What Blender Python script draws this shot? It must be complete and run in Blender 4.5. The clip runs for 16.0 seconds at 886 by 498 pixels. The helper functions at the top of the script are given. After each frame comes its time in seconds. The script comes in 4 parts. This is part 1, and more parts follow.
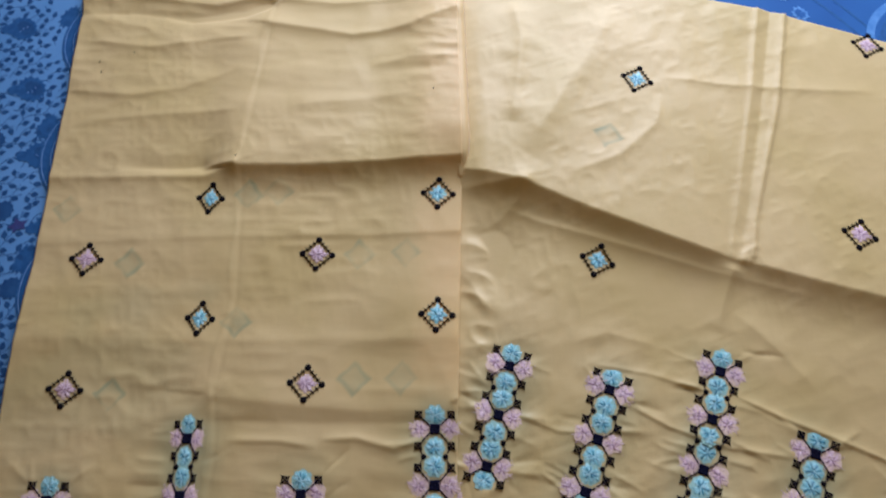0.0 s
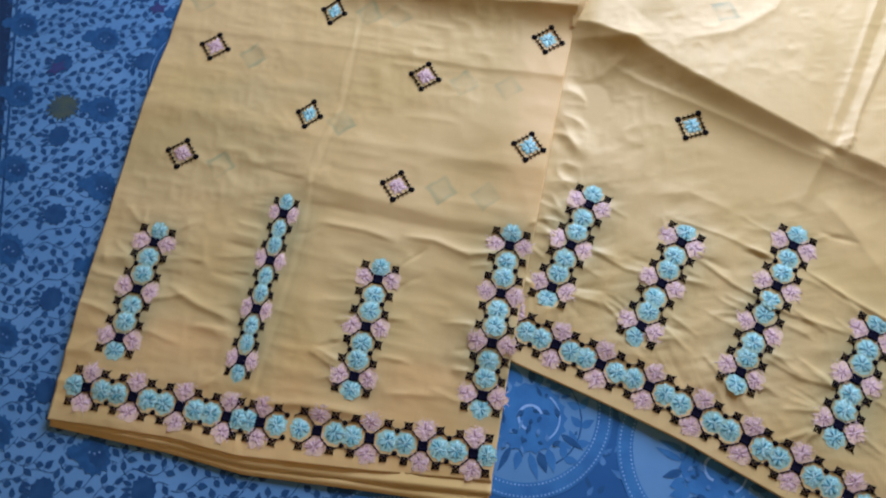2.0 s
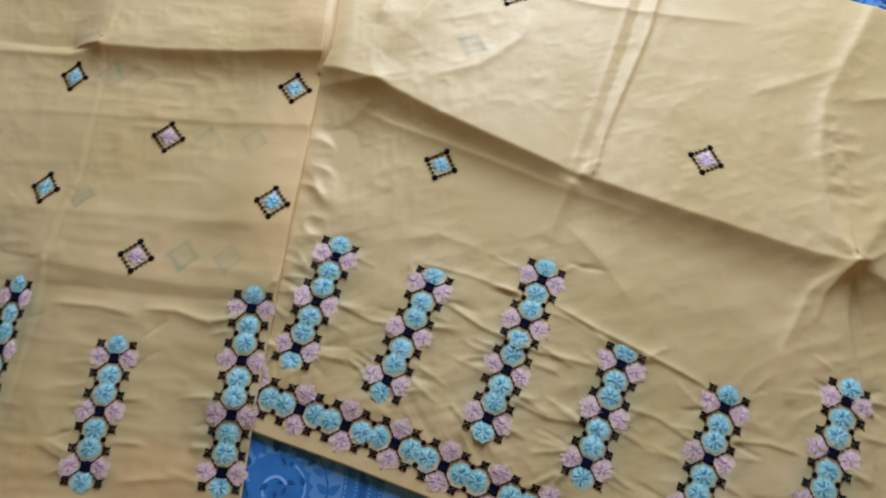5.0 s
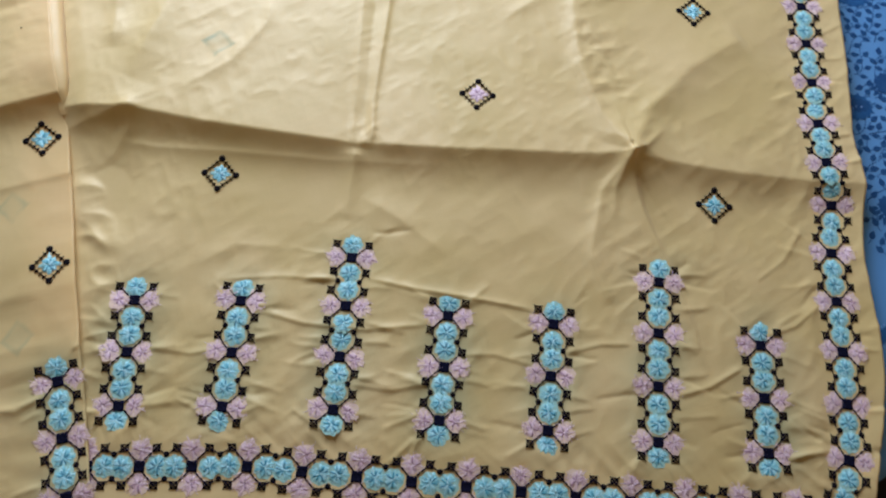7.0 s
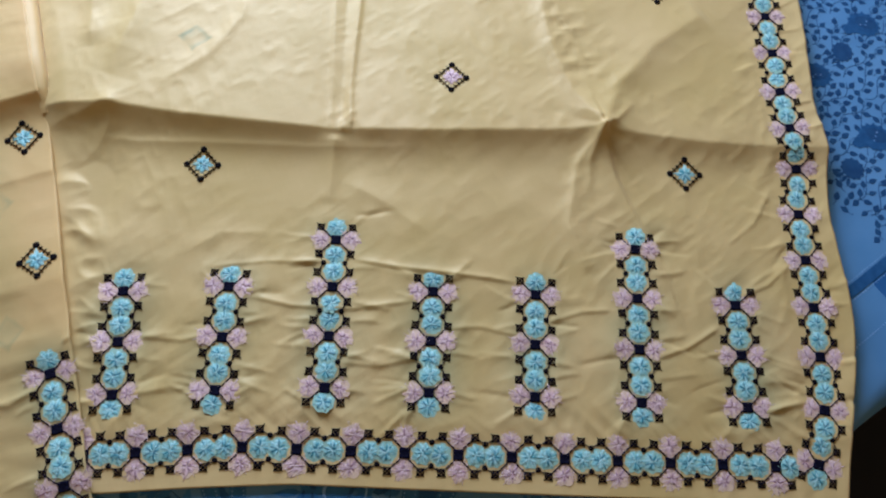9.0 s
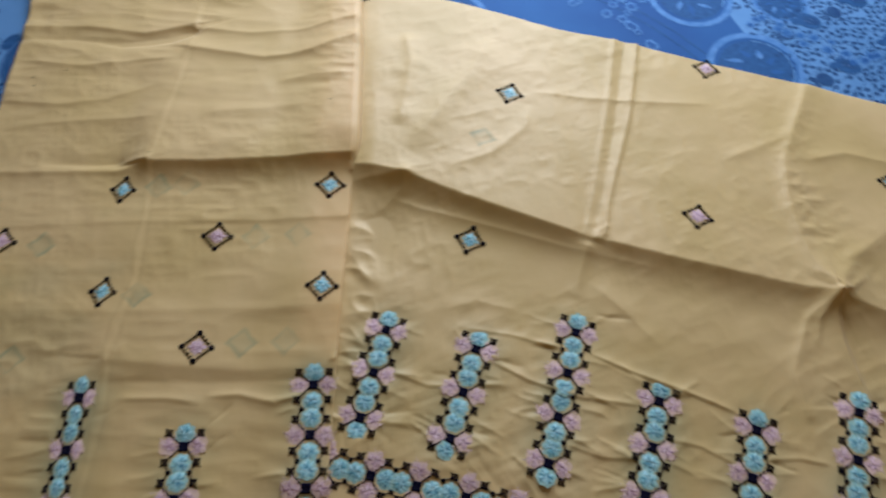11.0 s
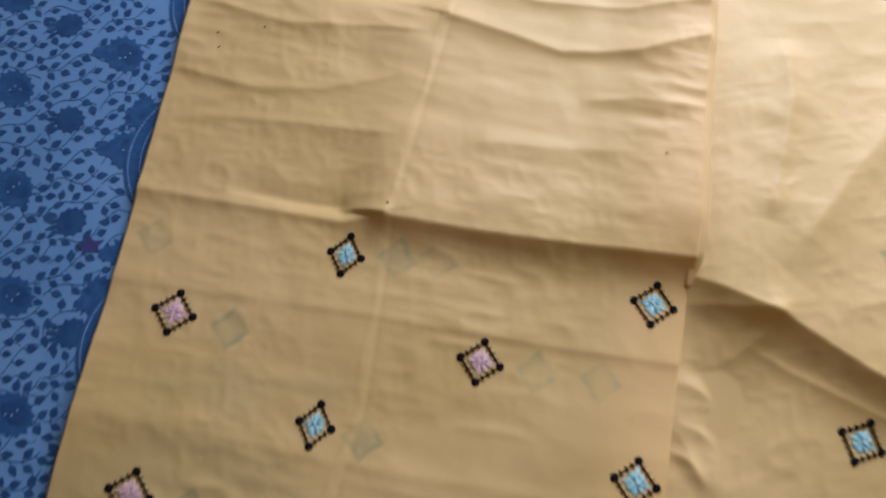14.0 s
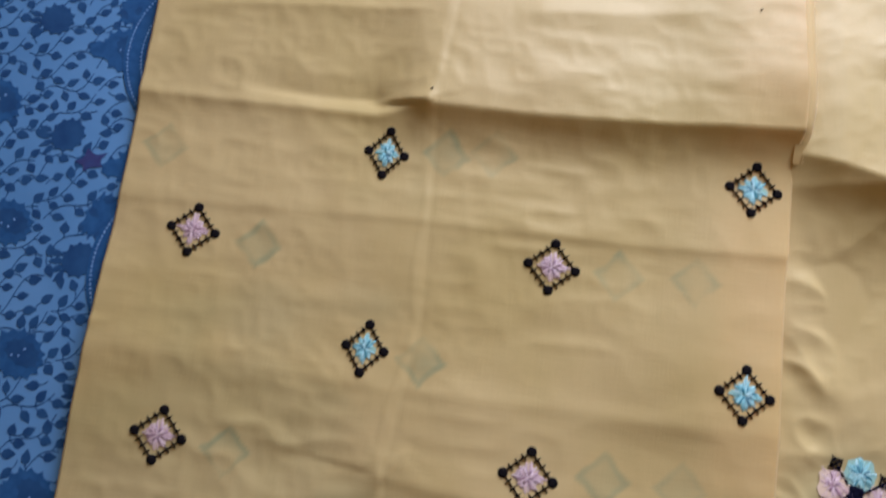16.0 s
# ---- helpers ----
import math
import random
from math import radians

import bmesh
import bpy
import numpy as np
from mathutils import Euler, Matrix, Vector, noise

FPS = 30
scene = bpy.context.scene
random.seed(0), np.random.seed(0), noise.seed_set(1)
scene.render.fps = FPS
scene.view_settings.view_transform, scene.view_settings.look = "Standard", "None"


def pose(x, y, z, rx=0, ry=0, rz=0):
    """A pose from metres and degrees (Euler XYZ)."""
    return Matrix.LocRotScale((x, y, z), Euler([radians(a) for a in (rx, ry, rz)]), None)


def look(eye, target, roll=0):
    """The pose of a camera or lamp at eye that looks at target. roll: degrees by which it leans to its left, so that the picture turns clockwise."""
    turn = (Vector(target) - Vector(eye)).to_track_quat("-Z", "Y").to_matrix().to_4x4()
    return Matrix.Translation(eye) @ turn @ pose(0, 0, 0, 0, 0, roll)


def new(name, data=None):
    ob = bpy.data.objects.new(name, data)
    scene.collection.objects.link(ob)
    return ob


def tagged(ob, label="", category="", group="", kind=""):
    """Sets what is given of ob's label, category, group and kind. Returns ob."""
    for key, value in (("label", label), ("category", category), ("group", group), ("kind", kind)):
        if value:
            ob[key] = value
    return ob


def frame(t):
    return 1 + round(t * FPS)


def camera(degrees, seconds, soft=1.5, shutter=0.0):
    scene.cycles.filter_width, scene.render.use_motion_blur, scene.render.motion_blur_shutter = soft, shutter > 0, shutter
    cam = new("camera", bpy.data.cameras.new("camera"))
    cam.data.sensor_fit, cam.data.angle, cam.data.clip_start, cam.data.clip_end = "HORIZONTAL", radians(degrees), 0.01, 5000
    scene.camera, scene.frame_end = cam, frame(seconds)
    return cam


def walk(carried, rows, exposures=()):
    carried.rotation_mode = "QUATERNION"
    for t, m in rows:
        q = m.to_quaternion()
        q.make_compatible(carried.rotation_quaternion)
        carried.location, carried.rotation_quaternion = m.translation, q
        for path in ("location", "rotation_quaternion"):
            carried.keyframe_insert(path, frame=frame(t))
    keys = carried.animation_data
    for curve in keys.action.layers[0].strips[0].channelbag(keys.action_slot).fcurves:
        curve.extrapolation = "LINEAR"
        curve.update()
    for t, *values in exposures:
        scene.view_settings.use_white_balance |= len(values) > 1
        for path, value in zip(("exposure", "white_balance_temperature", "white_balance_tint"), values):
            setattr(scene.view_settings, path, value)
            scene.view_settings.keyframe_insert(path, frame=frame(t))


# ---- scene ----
cam = camera(70.5, 16.0, 2.2, 0.5)
PATH = [
    (0, (0.008, 0.017, 0.687), (-0.021, 0.69, -1.196), -1.7),
    (0.5, (0.004, -0.019, 0.69), (-0.001, 0.631, -1.201), 2.1),
    (1, (-0.011, -0.084, 0.685), (-0.097, 0.555, -1.209), -1.7),
    (1.5, (-0.022, -0.13, 0.68), (-0.11, 0.467, -1.227), 0.3),
    (2, (-0.021, -0.152, 0.675), (-0.189, 0.404, -1.239), -4.9),
    (2.5, (-0.02, -0.151, 0.67), (-0.183, 0.388, -1.25), -1.6),
    (3, (0.02, -0.127, 0.669), (-0.139, 0.442, -1.241), -3.0),
    (3.5, (0.093, -0.105, 0.67), (-0.127, 0.514, -1.219), -4.1),
    (4, (0.14, -0.074, 0.669), (-0.039, 0.539, -1.227), -1.8),
    (4.5, (0.18, -0.066, 0.666), (0.043, 0.572, -1.225), -2.0),
    (5, (0.216, -0.062, 0.661), (0.132, 0.548, -1.242), -1.9),
    (5.2, (0.226, -0.064, 0.657), (0.171, 0.564, -1.242), -0.9),
    (7.3, (0.342, -0.065, 0.647), (0.514, 0.437, -1.281), 5.8),
    (7.5, (0.34, -0.069, 0.644), (0.5, 0.416, -1.289), 5.4),
    (8, (0.346, -0.08, 0.638), (0.519, 0.377, -1.301), 6.0),
    (8.2, (0.349, -0.084, 0.641), (0.534, 0.382, -1.295), 6.0),
    (10.3, (0.22, -0.124, 0.688), (0.45, 0.671, -1.132), 5.7),
    (10.5, (0.192, -0.129, 0.694), (0.381, 0.734, -1.1), 4.9),
    (11, (0.118, -0.135, 0.71), (0.172, 0.797, -1.059), 3.2),
    (11.5, (0.045, -0.124, 0.716), (-0.048, 0.804, -1.053), 1.0),
    (12, (-0.031, -0.062, 0.72), (-0.214, 0.782, -1.084), -4.2),
    (12.5, (-0.084, 0.017, 0.698), (-0.208, 0.771, -1.15), -3.2),
    (13, (-0.118, 0.067, 0.671), (-0.245, 0.719, -1.215), -3.2),
    (13.5, (-0.141, 0.121, 0.63), (-0.25, 0.693, -1.283), -2.0),
    (14, (-0.175, 0.21, 0.546), (-0.254, 0.688, -1.395), 1.7),
    (14.5, (-0.202, 0.238, 0.492), (-0.3, 0.745, -1.44), -1.3),
    (15, (-0.207, 0.219, 0.464), (-0.313, 0.64, -1.488), -5.2),
    (15.5, (-0.205, 0.205, 0.463), (-0.293, 0.598, -1.496), -3.8),
    (16, (-0.203, 0.171, 0.458), (-0.308, 0.533, -1.506), -8.0),
]
# seconds, stops, kelvin, tint: the camera's own exposure and white balance drift
EXPOSURE = [(0, 0.15, 5300, 15), (1, 0.3, 5250, 12), (2, 0.55, 5350, 14), (2.5, 0.57, 5950, 18), (3, 0.55, 5900, 18), (3.5, 0.45, 5400, 15), (5, 0.27, 5200, 11), (8, 0.35, 5300, 7), (10.5, 0.18, 5050, 9), (11, -0.05, 5550, 11), (11.5, -0.05, 5750, 11), (12.5, 0.05, 6200, 23), (14, 0.1, 5900, 19), (16, 0.25, 5550, 14)]
walk(cam, [(t, look(eye, target, roll)) for t, eye, target, roll in PATH], EXPOSURE)

# ---- world and light: an added closed room, daylight from one window beyond the bed's far side ----
def srgb(r, g, b):
    return tuple((c / 255 / 12.92 if c < 10 else ((c / 255 + 0.055) / 1.055) ** 2.4) for c in (r, g, b)) + (1.0,)


world = bpy.data.worlds.new("world")
scene.world = world
world.use_nodes = True
sky = world.node_tree.nodes.new("ShaderNodeTexSky")
sky.sky_type, sky.sun_disc = "NISHITA", False
sky.sun_elevation, sky.sun_rotation = radians(40), radians(180)
world.node_tree.links.new(sky.outputs[0], world.node_tree.nodes["Background"].inputs[0])
world.node_tree.nodes["Background"].inputs[1].default_value = 0.12

WIN_X, WIN_Z, WIN_W, WIN_H, WALL_Y = 0.34, 0.80, 1.15, 1.05, 1.5


def area(name, m, w, h, watts, colour):
    lamp = bpy.data.lights.new(name, "AREA")
    lamp.shape, lamp.size, lamp.size_y, lamp.energy, lamp.color = "RECTANGLE", w, h, watts, colour
    ob = new(name, lamp)
    ob.matrix_world = m
    return ob


area("window_daylight", pose(WIN_X, WALL_Y + 0.02, WIN_Z, -90, 0, 0), WIN_W - 0.1, WIN_H - 0.1, 44.0, (0.98, 0.985, 1.0))


# ---- materials ----
def material(name, colour, rough=0.7, metal=0.0):
    m = bpy.data.materials.new(name)
    m.use_nodes = True
    b = m.node_tree.nodes["Principled BSDF"]
    b.inputs["Base Color"].default_value = colour
    b.inputs["Roughness"].default_value = rough
    b.inputs["Metallic"].default_value = metal
    b.inputs["Specular IOR Level"].default_value = 0.25
    return m


def node(m, kind, **values):
    n = m.node_tree.nodes.new(kind)
    for key, value in values.items():
        n.inputs[key].default_value = value
    return n


def join(m, a, b):
    m.node_tree.links.new(a, b)


def mixer(m, blend, fac, a, b):
    n = m.node_tree.nodes.new("ShaderNodeMix")
    n.data_type, n.blend_type = "RGBA", blend
    for k, v in ((0, fac), (6, a), (7, b)):
        if isinstance(v, (int, float, tuple)):
            n.inputs[k].default_value = v
        else:
            join(m, v, n.inputs[k])
    return n.outputs[2]


def ramp(m, source, low, high, a=0.0, b=1.0):
    n = m.node_tree.nodes.new("ShaderNodeMapRange")
    n.inputs[1].default_value, n.inputs[2].default_value, n.inputs[3].default_value, n.inputs[4].default_value = low, high, a, b
    join(m, source, n.inputs[0])
    return n.outputs[0]


def noise_of(m, scale, detail=4.0, stretch=None):
    co = node(m, "ShaderNodeTexCoord").outputs["Object"]
    if stretch:
        mp = m.node_tree.nodes.new("ShaderNodeMapping")
        mp.inputs["Scale"].default_value = stretch
        join(m, co, mp.inputs[0])
        co = mp.outputs[0]
    n = node(m, "ShaderNodeTexNoise", Scale=scale, Detail=detail)
    join(m, co, n.inputs["Vector"])
    return n.outputs["Fac"]


def cotton(name, colour, faded, seen_or_shaded, sheer=0.34):
    """Plain-woven cotton: cloudy tone, fine slubs both ways, and a pale green tone where the stitching of the layer
    beneath shows or shade is painted.
    """
    m = material(name, colour, 0.5)
    b = m.node_tree.nodes["Principled BSDF"]
    c = mixer(m, "MIX", ramp(m, noise_of(m, 6, 6), 0.36, 0.62), colour, faded)
    slub = noise_of(m, 60, 3, (1, 18, 1))
    slub2 = noise_of(m, 60, 3, (18, 1, 1))
    c = mixer(m, "MULTIPLY", ramp(m, slub, 0.35, 0.75, 0.0, 0.06), c, (0.72, 0.64, 0.5, 1))
    c = mixer(m, "MULTIPLY", ramp(m, slub2, 0.35, 0.75, 0.0, 0.05), c, (0.75, 0.68, 0.55, 1))
    at = m.node_tree.nodes.new("ShaderNodeAttribute")
    at.attribute_name = "ghost"
    c = mixer(m, "MIX", at.outputs["Fac"], c, seen_or_shaded)
    join(m, c, b.inputs["Base Color"])
    b.inputs["Sheen Weight"].default_value = 0.25
    b.inputs["Specular IOR Level"].default_value = 0.45
    bump = node(m, "ShaderNodeBump", Strength=0.10, Distance=0.0010)
    fine = mixer(m, "ADD", 1.0, slub, slub2)
    both = mixer(m, "ADD", 1.0, fine, noise_of(m, 90, 4))
    join(m, both, bump.inputs["Height"])
    join(m, bump.outputs[0], b.inputs["Normal"])
    # thin cloth lets some light through
    glow = m.node_tree.nodes.new("ShaderNodeBsdfTranslucent")
    join(m, mixer(m, "MULTIPLY", 1.0, c, (1.0, 0.79, 0.45, 1)), glow.inputs["Color"])
    join(m, bump.outputs[0], glow.inputs["Normal"])
    mix = m.node_tree.nodes.new("ShaderNodeMixShader")
    mix.inputs[0].default_value = sheer
    join(m, b.outputs[0], mix.inputs[1])
    join(m, glow.outputs[0], mix.inputs[2])
    join(m, mix.outputs[0], m.node_tree.nodes["Material Output"].inputs["Surface"])
    return m


def thread(name, colour, other, rough=0.45, shine=0.4, glint=0.5):
    """Stranded cotton thread: each stitch a little lighter or darker, some whitened as painted glints."""
    m = material(name, colour, rough)
    b = m.node_tree.nodes["Principled BSDF"]
    b.inputs["Specular IOR Level"].default_value = shine
    geo = m.node_tree.nodes.new("ShaderNodeNewGeometry")
    info = m.node_tree.nodes.new("ShaderNodeObjectInfo")
    c = mixer(m, "MIX", ramp(m, geo.outputs["Random Per Island"], 0.45, 1.0), colour, other)
    # highlights put into the colour: some strands mixed towards white
    c = mixer(m, "MIX", ramp(m, geo.outputs["Random Per Island"], 0.30, 0.0, 0.0, glint), c, tuple(0.45 + 0.5 * v for v in colour[:3]) + (1,))
    c = mixer(m, "MULTIPLY", ramp(m, info.outputs["Random"], 0, 1, 0.0, 0.35), c, (0.75, 0.8, 0.78, 1))
    join(m, c, b.inputs["Base Color"])
    b.inputs["Sheen Weight"].default_value = 0.12 if glint else 0.0
    bump = node(m, "ShaderNodeBump", Strength=0.3, Distance=0.0005)
    join(m, noise_of(m, 900, 2), bump.inputs["Height"])
    join(m, bump.outputs[0], b.inputs["Normal"])
    return m


def print_ink(name, colour, other, scale=60):
    m = material(name, colour, 0.8)
    c = mixer(m, "MIX", ramp(m, noise_of(m, scale, 4), 0.35, 0.68), colour, other)
    join(m, c, m.node_tree.nodes["Principled BSDF"].inputs["Base Color"])
    return m


YELLOW = cotton("yellow_cotton", (0.71, 0.52, 0.205, 1), (0.81, 0.597, 0.275, 1), (0.45, 0.42, 0.215, 1))
UNDER = cotton("yellow_cotton_inner", (0.71, 0.52, 0.205, 1), (0.81, 0.597, 0.275, 1), (0.45, 0.42, 0.215, 1), 0.1)
BLUE_T = thread("aqua_thread", (0.29, 0.555, 0.60, 1), (0.13, 0.36, 0.43, 1))
PINK_T = thread("lilac_pink_thread", (0.60, 0.42, 0.46, 1), (0.48, 0.31, 0.36, 1), glint=0.3)
# darker copies of both threads: slit shade put into the colour
BLUE_SLIT = thread("aqua_slit_shade", (0.035, 0.18, 0.26, 1), (0.08, 0.30, 0.38, 1), glint=0.2)
PINK_SLIT = thread("lilac_slit_shade", (0.30, 0.17, 0.23, 1), (0.42, 0.26, 0.32, 1), glint=0.2)
BLUE_S = thread("aqua_thread_sheer", (0.31, 0.50, 0.46, 1), (0.38, 0.53, 0.42, 1), 0.6, 0.2, 0.2)
PINK_S = thread("lilac_thread_sheer", (0.64, 0.47, 0.37, 1), (0.66, 0.49, 0.32, 1), 0.6, 0.2, 0.2)
BLACK_T = thread("black_thread", (0.007, 0.006, 0.008, 1), (0.014, 0.010, 0.010, 1), 0.9, 0.04, 0.0)
NAVY_T = thread("midnight_thread", (0.006, 0.006, 0.018, 1), (0.010, 0.009, 0.026, 1), 0.9, 0.04, 0.0)
SHEET = print_ink("sheet_pale_blue", (0.085, 0.205, 0.42, 1), (0.120, 0.26, 0.50, 1), 9)
SHEET_MID = print_ink("sheet_medium_blue", (0.016, 0.074, 0.24, 1), (0.028, 0.112, 0.31, 1), 5)
INK = print_ink("sheet_dark_blue_print", (0.010, 0.046, 0.145, 1), (0.018, 0.070, 0.19, 1), 70)
INK_SOFT = print_ink("sheet_soft_blue_print", (0.014, 0.064, 0.19, 1), (0.022, 0.090, 0.24, 1), 120)
NAVY_P = print_ink("sheet_navy_border", (0.007, 0.024, 0.075, 1), (0.010, 0.034, 0.10, 1), 20)
MED_P = print_ink("sheet_middle_blue_print", (0.032, 0.125, 0.34, 1), (0.048, 0.17, 0.42, 1), 40)
HAZE_P = print_ink("sheet_hazy_white_print", (0.10, 0.23, 0.48, 1), (0.050, 0.15, 0.37, 1), 60)
PALE = print_ink("sheet_white_print", (0.24, 0.40, 0.70, 1), (0.15, 0.30, 0.60, 1), 90)
STAIN = print_ink("sheet_olive_mark", (0.035, 0.065, 0.085, 1), (0.06, 0.085, 0.07, 1), 60)
REDDISH = print_ink("sheet_plum_mark", (0.035, 0.035, 0.13, 1), (0.03, 0.05, 0.17, 1), 90)
# unseen walls and ceiling, tinted warm so their bounce fills the shadows
WARM_BOUNCE = print_ink("unseen_warm_bounce", (0.47, 0.33, 0.165, 1), (0.53, 0.37, 0.19, 1), 3)
FLOORING = print_ink("floor_dark_tile", (0.008, 0.008, 0.011, 1), (0.014, 0.013, 0.016, 1), 6)
WOOD = print_ink("bed_wood", (0.02, 0.011, 0.007, 1), (0.035, 0.02, 0.012, 1), 12)
FOAM = print_ink("mattress_cover", (0.35, 0.38, 0.45, 1), (0.4, 0.43, 0.5, 1), 10)


# ---- mesh helpers ----
def mesh_of(name, verts, faces, mat, smooth=False):
    me = bpy.data.meshes.new(name)
    me.from_pydata([tuple(map(float, v)) for v in verts], [], faces)
    me.materials.append(mat)
    if smooth:
        me.shade_smooth()
    me.update()
    return me


def child(name, me, parent, label="", m=None):
    ob = new(name, me)
    ob.parent = parent
    if m is not None:
        ob.matrix_basis = m
    return tagged(ob, label)


def box_mesh(name, x0, x1, y0, y1, z0, z1, mat, bevel=0.0):
    bm = bmesh.new()
    bmesh.ops.create_cube(bm, size=1)
    for v in bm.verts:
        v.co = ((x0 + x1) / 2 + v.co.x * (x1 - x0), (y0 + y1) / 2 + v.co.y * (y1 - y0), (z0 + z1) / 2 + v.co.z * (z1 - z0))
    if bevel:
        bmesh.ops.bevel(bm, geom=bm.edges[:], offset=bevel, segments=3, affect="EDGES", profile=0.5)
    me = bpy.data.meshes.new(name)
    bm.to_mesh(me)
    bm.free()
    me.materials.append(mat)
    return me


def hashed(ix, iy, seed):
    h = np.sin(ix * 127.1 + iy * 311.7 + seed * 74.7) * 43758.5453
    return h - np.floor(h)


def value_noise(x, y, seed=0):
    ix, iy = np.floor(x), np.floor(y)
    fx, fy = x - ix, y - iy
    fx, fy = fx * fx * (3 - 2 * fx), fy * fy * (3 - 2 * fy)
    a, b = hashed(ix, iy, seed), hashed(ix + 1, iy, seed)
    c, d = hashed(ix, iy + 1, seed), hashed(ix + 1, iy + 1, seed)
    return (a + (b - a) * fx) * (1 - fy) + (c + (d - c) * fx) * fy - 0.5


def fbm(x, y, seed=0, octaves=4):
    total, amp = 0.0, 1.0
    for o in range(octaves):
        total = total + amp * value_noise(x * 2 ** o + 13.7 * o, y * 2 ** o + 5.1 * o, seed + o)
        amp *= 0.5
    return total


def crumple(x, y, seed=0):
    """Sharp-crested small wrinkles."""
    return 0.5 - np.abs(value_noise(x, y, seed)) * 2.2 + 0.5 * (0.5 - np.abs(value_noise(x * 2.1 + 7, y * 2.1 + 3, seed + 1)) * 2.2)


def smooth(x, a, b):
    t = np.clip((x - a) / (b - a), 0, 1)
    return t * t * (3 - 2 * t)


def to_line(x, y, line):
    """Signed distance to a polyline (positive on its left side), and how far along it the nearest point is (0 to 1)."""
    best = np.full(np.shape(x), 1e9)
    sign, along = np.zeros(np.shape(x)), np.zeros(np.shape(x))
    lengths = [math.dist(p, q) for p, q in zip(line, line[1:])]
    total, run = sum(lengths), 0.0
    for (px, py), (qx, qy), l in zip(line, line[1:], lengths):
        ux, uy = (qx - px) / l, (qy - py) / l
        t = np.clip((x - px) * ux + (y - py) * uy, 0, l)
        dx, dy = x - px - t * ux, y - py - t * uy
        d = np.hypot(dx, dy)
        near = d < best
        best = np.where(near, d, best)
        sign = np.where(near, np.where(ux * dy - uy * dx >= 0, 1.0, -1.0), sign)
        along = np.where(near, (run + t) / total, along)
        run += l
    return best, sign, along


def crease(x, y, line, h0, h1, left, right, fade=0.0, straight=False):
    """A fold's ridge (or, with h below 0, its valley): height h0 to h1 along the line, falling off over the widths left and right of it."""
    d, s, along = to_line(x, y, line)
    h = h0 + (h1 - h0) * along
    w = np.where(s > 0, left, right)
    if straight:
        fall = np.where(s > 0, np.exp(-d / left), 0.55 * np.exp(-(d / (1.35 * right)) ** 1.5) + 0.45 * np.exp(-d / right))
    else:
        fall = np.exp(-np.sqrt((d / w) ** 2 + 0.02) * 1.2 + 0.17)
    if fade:
        h = h * np.clip(np.minimum(along, 1 - along) / fade, 0, 1)
    return h * fall


# ---- the bed, the bedsheet and its print ----
E1, E2 = np.array((0.941, 0.338)), np.array((0.338, -0.941))  # across and along the sheet's rows of print
BED_A, BED_B = (-1.12, 1.2), (-1.1, 0.441)  # the bed's extent along E1 and E2


def at(u, v):
    return u * E1 + v * E2


def sheet_z(x, y):
    return 0.0022 * fbm(x * 4.0, y * 4.0, 5, 2) + 0.0012 * value_noise(x * 12, y * 5, 9) - 0.001


def build_sheet():
    n_u, n_v = 180, 140
    us, vs = np.linspace(*BED_A, n_u), np.linspace(*BED_B, n_v)
    # rounded fold over the edge and a hanging side
    tail = [(0.012, -0.002), (0.022, -0.008), (0.03, -0.02), (0.034, -0.05), (0.034, -0.12), (0.036, -0.22), (0.033, -0.33)]
    verts, faces = [], []
    for v in vs:
        for u in us:
            x, y = at(u, v)
            verts.append((x, y, float(sheet_z(x, y))))
    for k, (out, z) in enumerate(tail):
        for u in us:
            x, y = at(u, BED_B[1] + out + 0.008 * k * 0.3 * math.sin(u * 17))
            verts.append((x, y, z + float(sheet_z(x, y)) * max(0, 1 - k * 0.3)))
    rows = n_v + len(tail)
    for j in range(rows - 1):
        for i in range(n_u - 1):
            a = j * n_u + i
            faces.append((a, a + n_u, a + n_u + 1, a + 1))
    return mesh_of("bedsheet", verts, faces, SHEET, True)


bed_turn = Matrix.Rotation(math.atan2(E1[1], E1[0]), 4, "Z")
sheet = tagged(new("bedsheet", build_sheet()), "blue cotton bedsheet printed with leafy vines, paisleys and medallions", "bedsheet")
mattress = tagged(new("mattress", box_mesh("mattress", BED_A[0], BED_A[1], -BED_B[1] - 0.01, -BED_B[0], -0.2, -0.006, FOAM, 0.03)),
                  "thick pale mattress under the blue sheet", "mattress")
mattress.matrix_basis = bed_turn
bed = tagged(new("bed_base", box_mesh("bed_base", BED_A[0] - 0.02, BED_A[1] + 0.02, -BED_B[1] + 0.01, -BED_B[0] + 0.02, -0.42, -0.2, WOOD, 0.01)),
             "dark wooden bed base carrying the mattress", "bed")
bed.matrix_basis = bed_turn


